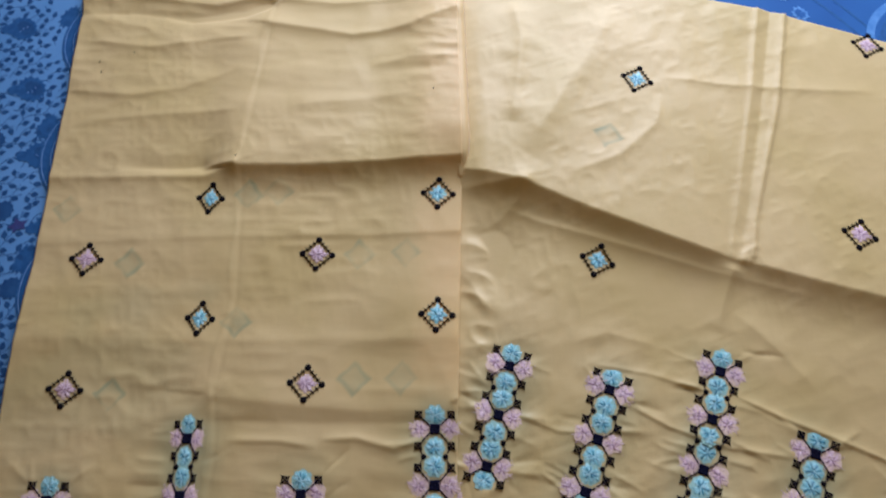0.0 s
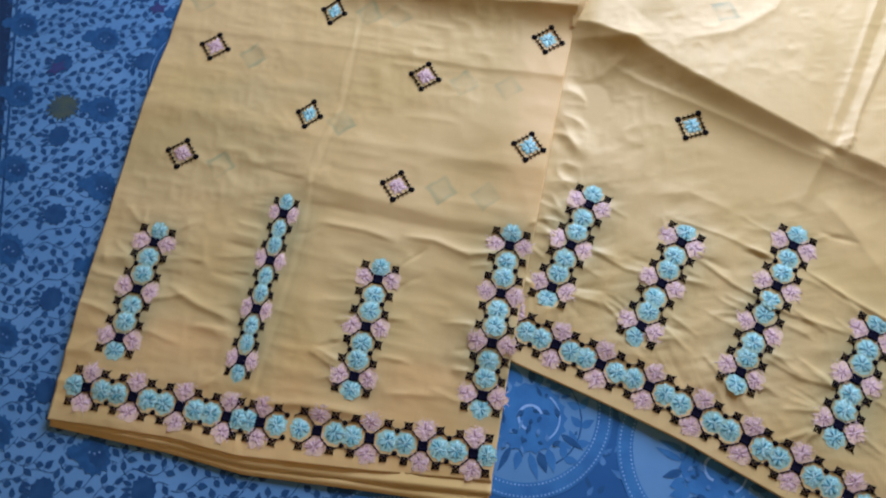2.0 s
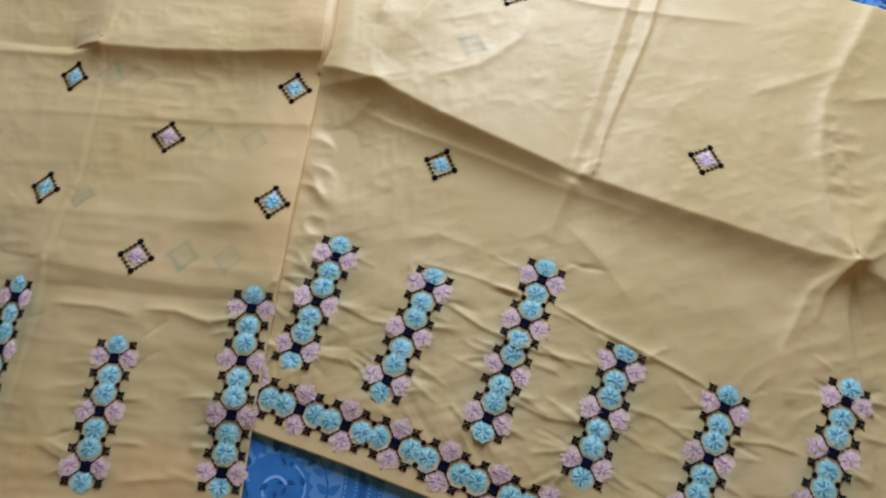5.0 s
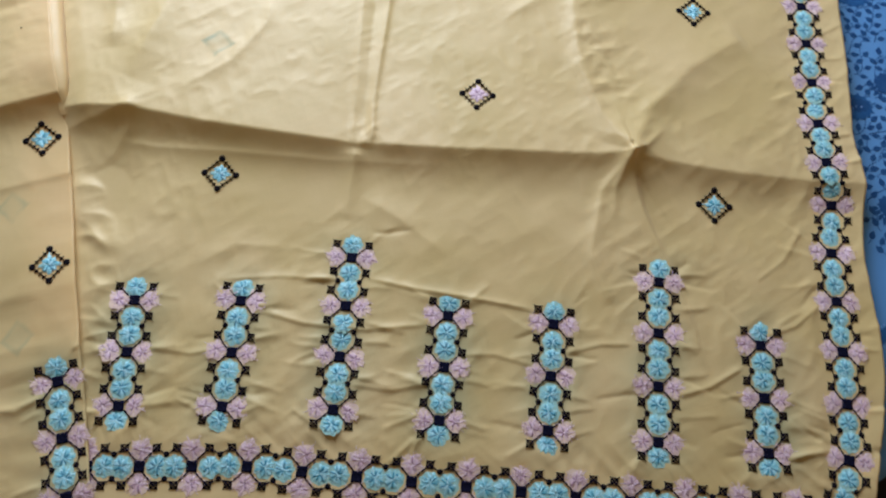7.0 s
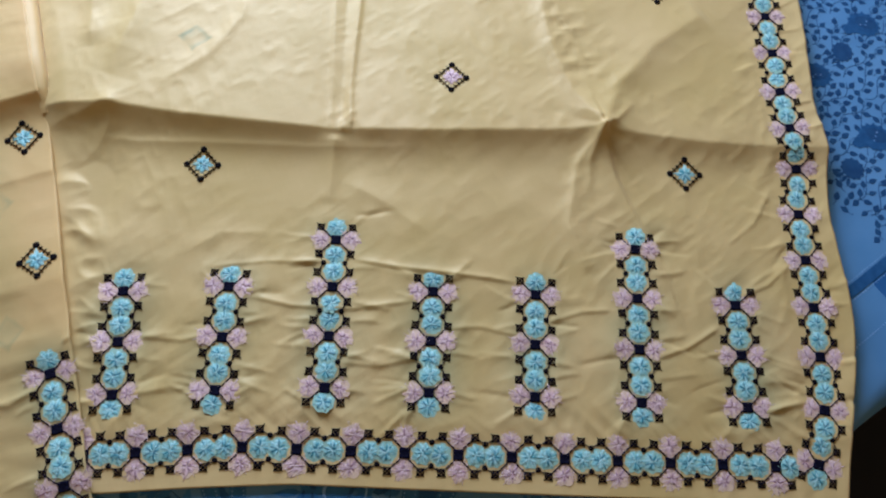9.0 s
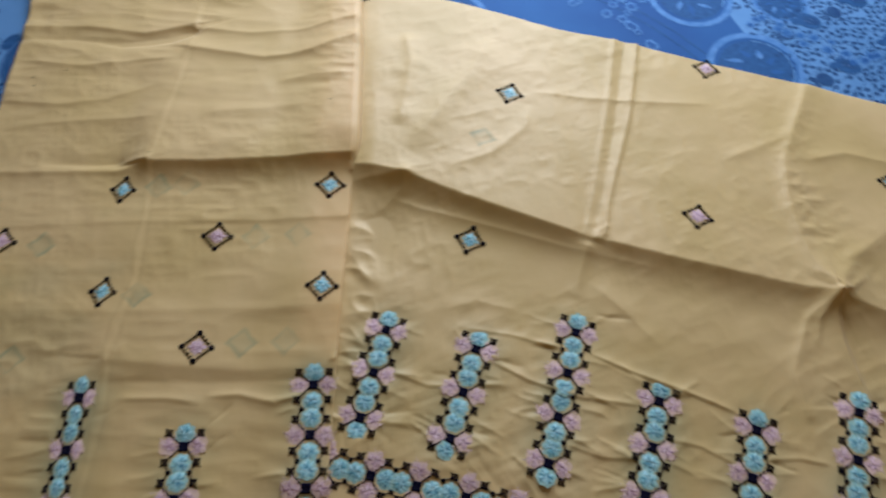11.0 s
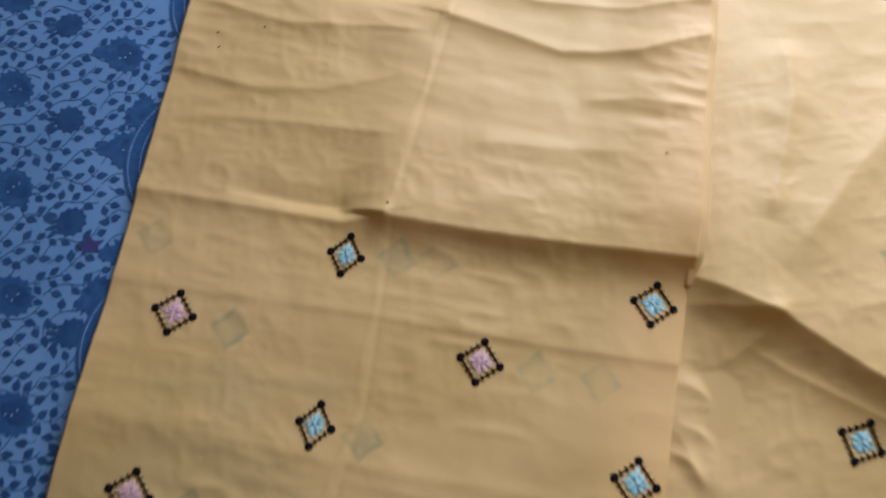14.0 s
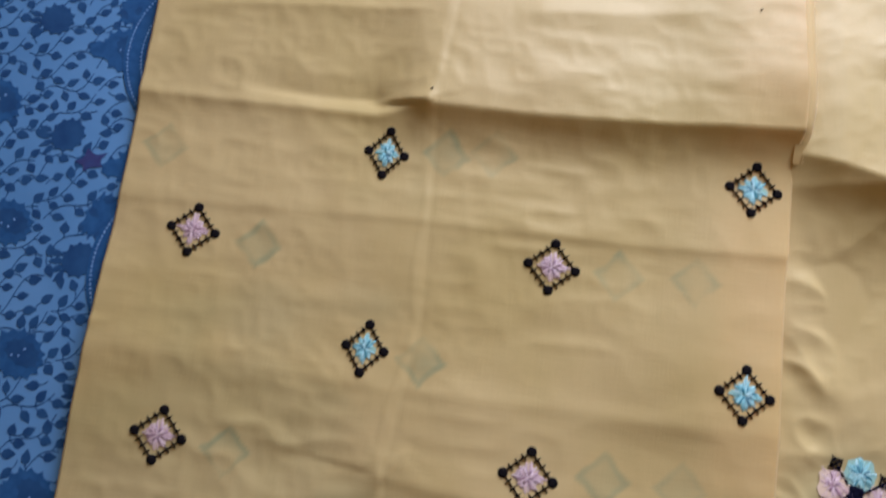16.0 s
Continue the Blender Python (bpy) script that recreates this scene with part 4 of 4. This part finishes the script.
# the lower layers of the folded piece, which show at its hem
for k, (left_out, mid_out, right_out) in enumerate(((0.003, 0.011, 0.013), (0.006, 0.019, 0.026))):
    low = [(-0.444, -0.224 - left_out), (-0.313, -0.216 - mid_out * 0.7), (-0.23, -0.214 - mid_out), (-0.11, -0.203 - mid_out), (0.021, -0.186 - right_out)]
    pts = cloth_grid(low, [(-0.45, -0.10), (0.008, -0.08)], [low[0], (-0.45, -0.10)], [low[-1], (0.008, -0.08)], 90, 24)
    layer = cloth("under_layer", pts, 90, 24, lambda x, y, k=k: 0.0034 - 0.0014 * k + 0.0016 * value_noise(x * 30, y * 20, 50 + k) * smooth(-y, 0.15, 0.21), UNDER, 0.0008)
    layer.parent = folded
    tagged(layer, "plain lower layer of the folded fabric")


# the rolled edge of the folded piece, where it stands clear of the other fabric
edge = at_length(A_RIGHT, 160)
edge = edge[edge[:, 1] > 0.345]
prof = [(-0.004, 0.0), (0.001, -0.0012), (0.0035, -0.004), (0.0045, -0.008), (0.005, -0.014), (0.0035, -0.020)]
verts, faces = [], []
for ex, ey in edge:
    swell = float(smooth(np.array(ey), 0.345, 0.40))
    top, low = float(a_z(ex - 0.004, ey)), float(b_z(ex + 0.006, ey)) - 0.001
    for out, down in prof:
        verts.append((ex + out * (0.4 + 0.6 * swell) * 2.0, ey, max(top - 0.0003 + down * (top - low) / 0.018, low - 0.001)))
for j in range(len(edge) - 1):
    for i in range(len(prof) - 1):
        a = j * len(prof) + i
        faces.append((a, a + 1, a + len(prof) + 1, a + len(prof)))
roll = child("rolled_edge", mesh_of("rolled_edge", verts, faces, YELLOW, True), folded, "rolled fold along the fabric's edge")


# ---- the embroidery ----
def rod(verts, faces, p, q, w, h, bulge=True):
    """One stitch: a low, rounded strand from p to q."""
    p, q = np.asarray(p, float), np.asarray(q, float)
    d = q - p
    d = d / (np.linalg.norm(d) + 1e-9)
    side = np.array((-d[1], d[0], 0.0))
    side /= np.linalg.norm(side) + 1e-9
    up = np.array((0, 0, 1.0))
    n = len(verts)
    stations = ((0.0, 0.45, 0.15), (0.25, 1.0, 0.9), (0.7, 1.0, 1.0), (1.0, 0.5, 0.15)) if bulge else ((0.0, 1.0, 0.8), (1.0, 1.0, 0.8))
    for f, ws, hs in stations:
        c = p + (q - p) * f
        verts += [tuple(c - side * w / 2 * ws), tuple(c + up * h * hs - side * w * 0.22 * ws), tuple(c + up * h * hs + side * w * 0.22 * ws), tuple(c + side * w / 2 * ws)]
    for s in range(len(stations) - 1):
        for e in range(3):
            a = n + s * 4 + e
            faces.append((a, a + 4, a + 5, a + 1))
    faces.append((n, n + 1, n + 2, n + 3))
    e = n + (len(stations) - 1) * 4
    faces.append((e + 3, e + 2, e + 1, e))


def flower_mesh(name, mats, r, seed, petals=8, lobed=0.12, ragged=0.10, stray=0, diamond_half=0.0):
    """Satin-stitched flower: fine strands fanning from the centre in petals, darker strands that paint the shade of the
    slits between them, raised strands with painted glints, and stray ends.
    """
    rnd = random.Random(seed)
    verts, faces = [(0, 0, 0.0002)], []
    phase = math.pi / 4 if diamond_half else rnd.uniform(0, 6.28)

    def reach(a):
        if diamond_half:
            edge = min(0.80 * diamond_half, 0.88 * diamond_half / (abs(math.cos(a)) + abs(math.sin(a))))
            return edge * (0.90 + lobed * math.cos((a - phase) * petals))
        return r * (0.95 + lobed * math.cos((a - phase) * petals))

    rim = 32
    for k in range(rim):
        a = 2 * math.pi * k / rim
        l = (0.80 if diamond_half else 1.06) * reach(a) * rnd.uniform(0.93, 1.05)
        verts.append((l * math.cos(a), l * math.sin(a), -0.0001))
        faces.append((0, 1 + k, 1 + (k + 1) % rim))
    strands = petals * 8
    for k in range(strands):
        a = phase + 2 * math.pi * k / strands + rnd.uniform(-0.05, 0.05)
        l = reach(a) * rnd.uniform(0.92 - 2 * ragged, 0.92 + ragged)
        c, sn = math.cos(a), math.sin(a)
        if rnd.random() < 0.22:
            continue
        s0 = rnd.uniform(0.02, 0.30) * r
        rod(verts, faces, (s0 * c, s0 * sn, 0.0002), (l * c, l * sn, 0.0), r * rnd.uniform(0.07, 0.13), 0.00022 * rnd.uniform(0.4, 1.6))
    for k in range(stray):
        a = rnd.uniform(0, 6.28)
        l = r * rnd.uniform(1.1, 1.45)
        c, sn = math.cos(a), math.sin(a)
        rod(verts, faces, (0.6 * r * c, 0.6 * r * sn, 0.0001), (l * c, l * sn, -0.0001), r * 0.045, 0.0002)
    light = len(faces)
    # dark-coloured strands paint the shade between petals
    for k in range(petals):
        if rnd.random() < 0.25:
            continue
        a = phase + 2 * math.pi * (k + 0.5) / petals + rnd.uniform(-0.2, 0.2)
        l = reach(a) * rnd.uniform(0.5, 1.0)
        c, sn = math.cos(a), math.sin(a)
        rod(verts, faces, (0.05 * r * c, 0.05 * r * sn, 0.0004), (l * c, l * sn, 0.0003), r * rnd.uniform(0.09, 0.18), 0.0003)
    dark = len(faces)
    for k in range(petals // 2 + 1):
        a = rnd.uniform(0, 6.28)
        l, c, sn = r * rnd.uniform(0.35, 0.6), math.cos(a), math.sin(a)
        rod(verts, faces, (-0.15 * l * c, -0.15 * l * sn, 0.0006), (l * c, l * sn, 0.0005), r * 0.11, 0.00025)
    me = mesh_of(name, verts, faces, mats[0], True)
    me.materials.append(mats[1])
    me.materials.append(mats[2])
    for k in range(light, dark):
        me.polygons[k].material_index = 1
    for k in range(rim):
        me.polygons[k].material_index = 2
    return me


def square_mesh(name, mat, r, seed):
    """A small open square of black thread with a cross worked inside it."""
    rnd = random.Random(seed)
    verts, faces = [], []
    tips = [(-r, -r), (r, -r), (r, r), (-r, r)]
    tips = [(u + rnd.uniform(-0.08, 0.08) * r, v + rnd.uniform(-0.08, 0.08) * r) for u, v in tips]
    for p, q in list(zip(tips, tips[1:] + tips[:1])) + [(tips[0], tips[2]), (tips[1], tips[3])]:
        w = 0.0014 * rnd.uniform(0.8, 1.25)
        rod(verts, faces, (*p, 0.0), (*q, 0.0), w, 0.0008, False)
    for u, v in tips:
        f = rnd.uniform(1.15, 1.55)
        rod(verts, faces, (u, v, 0.0), (u * f, v * f, -0.0002), 0.0011, 0.0006, False)
    return mesh_of(name, verts, faces, mat, True)


def pad_mesh(name, mat, r, square, seed):
    """A dense knot of thread: round, or square with a cross worked over it."""
    n = 9
    verts, faces = [], []
    for j in range(n):
        for i in range(n):
            u, v = 2 * i / (n - 1) - 1, 2 * j / (n - 1) - 1
            if square:
                x, y = u * 1.05, v * 1.05
                rim = max(abs(u), abs(v))
                h = 0.25 + 0.75 * (abs(abs(u) - abs(v)) < 0.2 or rim > 0.7)
                h = h if rim < 0.98 else 0.0
            else:
                x, y = u * math.sqrt(1 - v * v / 2), v * math.sqrt(1 - u * u / 2)
                h = math.sqrt(max(0.0, 1 - x * x - y * y)) * (0.85 + 0.15 * math.cos(v * 18 + seed))
            verts.append((x * r, y * r, 0.0015 * h - 0.0002))
    for j in range(n - 1):
        for i in range(n - 1):
            a = j * n + i
            faces.append((a, a + 1, a + n + 1, a + n))
    return mesh_of(name, verts, faces, mat, True)


AQUA = [flower_mesh("aqua_flower", (BLUE_T, BLUE_SLIT, BLUE_S), 0.0109, s, 8, 0.07, 0.10) for s in range(6)]
PINK = [flower_mesh("pink_flower", (PINK_T, PINK_SLIT, PINK_S), 0.0104, 20 + s, 5, 0.12, 0.18, 20) for s in range(6)]
SQUARE = [square_mesh("black_square", BLACK_T, 0.0031, 40 + s) for s in range(5)]
DOT = [pad_mesh("black_dot", BLACK_T, 0.0028, False, 50)]
HUB = [pad_mesh("dark_hub", NAVY_T, 0.0051, True, 60)]
SMALL = {"aqua": [flower_mesh("centre_flower", (BLUE_T, BLUE_SLIT, BLUE_S), 0.0112, 70 + s, 8, 0.13, 0.10, 0, 0.0172) for s in range(3)],
         "pink": [flower_mesh("centre_flower", (PINK_T, PINK_SLIT, PINK_S), 0.0112, 80 + s, 8, 0.13, 0.10, 0, 0.0172) for s in range(3)]}
CORNER = [pad_mesh("corner_knot", BLACK_T, 0.0036, False, 90)]


def seat(height, x, y, turn, lift=0.0004, sx=1.0, sy=1.0):
    """The pose of a stitch pattern on the cloth at (x, y), its x axis at the angle turn."""
    e = 0.006
    zs = height(np.array([x, x + e, x - e, x, x]), np.array([y, y, y, y + e, y - e]))
    n = Vector((float(zs[2] - zs[1]) / (2 * e), float(zs[4] - zs[3]) / (2 * e), 1.0)).normalized()
    ax = Vector((math.cos(turn), math.sin(turn), 0))
    ax = (ax - n * ax.dot(n)).normalized()
    ay = n.cross(ax)
    z = float(max(zs[0], 0.5 * zs[0] + 0.25 * (zs[1] + zs[2]), 0.5 * zs[0] + 0.25 * (zs[3] + zs[4])))
    m = Matrix((ax * sx, ay * sy, n)).transposed().to_4x4()
    m.translation = (x, y, z + lift)
    return m


def stitched_line(verts, faces, height, p, q, w=0.0016, h=0.0012, n=4):
    ps = [np.array(p) + (np.array(q) - np.array(p)) * k / n for k in range(n + 1)]
    for a, b in zip(ps, ps[1:]):
        za, zb = float(height(a[0], a[1])), float(height(b[0], b[1]))
        rod(verts, faces, (*a, za + 0.0004), (*b, zb + 0.0004), w, h)


def chain(fabric, height, nodes, name, label, ends=(True, True), width=1.0, rnd=None):
    """A chain of flowers worked round a row of dark hubs."""
    nodes = [np.array(p, float) for p in nodes]
    rnd = rnd or random.Random(1)
    verts, faces, kids = [], [], []

    def put(kind, meshes, p, turn, sx=1.0, sy=1.0, lift=0.0004):
        kids.append((kind, meshes[rnd.randrange(len(meshes))], seat(height, p[0], p[1], turn, lift, sx, sy)))

    for i, p in enumerate(nodes):
        before, after = nodes[max(i - 1, 0)], nodes[min(i + 1, len(nodes) - 1)]
        d = after - before
        d = d / np.linalg.norm(d)
        side = np.array((-d[1], d[0]))
        turn = math.atan2(d[1], d[0])
        put("dark_hub", HUB, p, turn)
        for s in (-1, 1):
            j = rnd.uniform(-0.0012, 0.0012)
            put("pink_flower", PINK, p + s * side * 0.0154 * width + j * d, turn + s * math.pi / 2 + rnd.uniform(-0.15, 0.15), width, rnd.uniform(0.92, 1.08))
        for way, here in ((-1, i == 0), (1, i == len(nodes) - 1)):
            if here and not ends[0 if way < 0 else 1]:
                continue
            step = 0.0528 if here else np.linalg.norm((nodes[i - 1] if way < 0 else nodes[i + 1]) - p)
            if step > 0.06 or step < 0.04:
                step = min(max(step, 0.036), 0.0528)
            for s in (-1, 1):
                sq = p + way * d * step * (0.27 if here else 0.305) + s * side * 0.0170 * width
                put("black_square", SQUARE, sq, turn + rnd.uniform(-0.1, 0.1), 1.0, width if width < 1 else 1.0)
                stitched_line(verts, faces, height, p + s * side * 0.002, sq)
                if not here and way > 0:
                    put("black_dot", DOT, p + d * step * 0.5 + s * side * 0.0112 * width, turn)
                    stitched_line(verts, faces, height, sq, p + d * step * 0.5 + s * side * 0.0112 * width, 0.0012, 0.0010, 3)
                elif not here:
                    stitched_line(verts, faces, height, sq, p - d * step * 0.5 + s * side * 0.0112 * width, 0.0012, 0.0010, 3)
            put("aqua_flower", AQUA, p + way * d * step * (0.255 if here else 0.335), rnd.uniform(0, 6.28) if width == 1 else turn, 1.0, width if width < 1 else 1.0)
    me = mesh_of(name, verts, faces, NAVY_T, True)
    body = child(name, me, fabric, label)
    for kind, mesh, m in kids:
        child(kind, mesh, body, "", m)
    return body


def diamond(fabric, height, x, y, colour, turn, rnd, squeeze=1.0):
    half = 0.0172
    verts, faces = [], []
    c, s = math.cos(turn), math.sin(turn)

    def spot(u, v):
        return np.array((x + squeeze * u * c - v * s, y + squeeze * u * s + v * c))

    tips = [(half, 0), (0, half), (-half, 0), (0, -half)]
    for (u0, v0), (u1, v1) in zip(tips, tips[1:] + tips[:1]):
        stitched_line(verts, faces, height, spot(u0, v0), spot(u1, v1), 0.0013, 0.001, 4)
        for f in (0.27, 0.5, 0.73):
            u, v = u0 + (u1 - u0) * f, v0 + (v1 - v0) * f
            du, dv = (v1 - v0) * 0.12, -(u1 - u0) * 0.12
            stitched_line(verts, faces, height, spot(u - du, v - dv), spot(u + du, v + dv), 0.0012, 0.0013, 1)
    body = child("diamond_motif", mesh_of("diamond_motif", verts, faces, BLACK_T, True), fabric, f"embroidered diamond with {colour} thread centre")
    for u, v in tips:
        p = spot(u, v)
        child("corner_knot", CORNER[0], body, "", seat(height, p[0], p[1], turn))
    meshes = SMALL[colour]
    child("centre_flower", meshes[rnd.randrange(len(meshes))], body, f"{colour} thread flower", seat(height, x, y, turn, 0.0004, squeeze, 1))


rnd = random.Random(11)
for p, q, n, w in A_STRIPES:
    p, q = np.array(p), np.array(q)
    chain(folded, a_z, [p + (q - p) * k / (n - 1) for k in range(n)], "embroidered_stripe", "upright chain of aqua and pink flowers", width=w, rnd=rnd)
for p, q, n, w in B_STRIPES:
    p, q = np.array(p), np.array(q)
    chain(spread, b_z, [p + (q - p) * k / (n - 1) for k in range(n)], "embroidered_stripe", "upright chain of aqua and pink flowers", width=w, rnd=rnd)
hem_x = (-0.418, -0.366, -0.314, -0.262, -0.226, -0.166, -0.111, -0.056, -0.004)
hem_y = np.interp(hem_x, (-0.418, -0.314, -0.245, -0.166, -0.056, 0.0), (-0.184, -0.182, -0.181, -0.175, -0.167, -0.163))
chain(folded, a_z, list(zip(hem_x, hem_y)), "hem_border", "flower chain along the hem", (True, True), rnd=rnd)
hem_nodes = [(0.011, -0.026), (0.060, -0.037), (0.109, -0.048)] + [(0.1608 + 0.0506 * k, -0.0600 - 0.0162 * k) for k in range(11)]
chain(spread, b_z, hem_nodes, "hem_border", "flower chain along the hem", (False, True), rnd=rnd)
side_nodes = [(0.709, -0.232), (0.737, -0.185), (0.756, -0.134), (0.772, -0.084), (0.787, -0.033), (0.802, 0.018), (0.822, 0.069), (0.832, 0.117), (0.842, 0.164), (0.857, 0.216), (0.871, 0.267), (0.885, 0.317), (0.898, 0.368), (0.911, 0.412)]
chain(spread, b_z, side_nodes, "side_border", "flower chain along the side edge", (True, False), 0.9, rnd=rnd)
for x, y, colour in A_DIAMONDS:
    diamond(folded, a_z, x, y, colour, -0.05, rnd, 0.8 if abs(x + 0.277) < 0.01 else 1.0)
for x, y, colour in B_DIAMONDS:
    diamond(spread, b_z, x, y, colour, radians(-17.5), rnd)

# ---- specks of lint on the folded piece ----
for x, y in ((-0.451, 0.512), (-0.446, 0.497), (-0.408, 0.526), (-0.017, 0.463), (-0.252, 0.371)):
    verts, faces = [], []
    rod(verts, faces, (-0.0012, 0, 0), (0.0014, 0.0006, 0), 0.0010, 0.0006)
    bit = new("lint", mesh_of("lint", verts, faces, BLACK_T, True))
    bit.matrix_basis = seat(a_z, x, y, 0.6)
    tagged(bit, "tiny dark speck of lint on the yellow fabric", "lint", "lint specks")

# ---- the room round the bed: walls and ceiling are unseen, added for warm fill ----
X0, X1, Y0, Y1, FLOOR_Z, CEIL_Z = -2.0, 2.4, -2.2, WALL_Y, -0.42, 2.3


def slab(name, x0, x1, y0, y1, z0, z1, mat, label, category):
    return tagged(new(name, box_mesh(name, x0, x1, y0, y1, z0, z1, mat)), label, category, kind="structure")


slab("floor", X0, X1, Y0, Y1, FLOOR_Z - 0.1, FLOOR_Z, FLOORING, "dark floor beside the bed", "floor")
slab("ceiling", X0, X1, Y0, Y1, CEIL_Z, CEIL_Z + 0.1, WARM_BOUNCE, "unseen ceiling added for warm bounce light", "ceiling")
slab("wall_west", X0 - 0.1, X0, Y0, Y1, FLOOR_Z, CEIL_Z, WARM_BOUNCE, "unseen wall added for warm bounce light", "wall")
slab("wall_east", X1, X1 + 0.1, Y0, Y1, FLOOR_Z, CEIL_Z, WARM_BOUNCE, "unseen wall added for warm bounce light", "wall")
slab("wall_south", X0, X1, Y0 - 0.1, Y0, FLOOR_Z, CEIL_Z, WARM_BOUNCE, "unseen wall added for warm bounce light", "wall")
wx0, wx1, wz0, wz1 = WIN_X - WIN_W / 2, WIN_X + WIN_W / 2, WIN_Z - WIN_H / 2, WIN_Z + WIN_H / 2
north = slab("wall_north", X0, wx0, Y1, Y1 + 0.15, FLOOR_Z, CEIL_Z, WARM_BOUNCE, "unseen wall added for warm bounce light, with a window opening", "wall")
for a, b, c, d in ((wx1, X1, FLOOR_Z, CEIL_Z), (wx0, wx1, FLOOR_Z, wz0), (wx0, wx1, wz1, CEIL_Z)):
    child("wall_piece", box_mesh("wall_piece", a, b, Y1, Y1 + 0.15, c, d, WARM_BOUNCE), north)
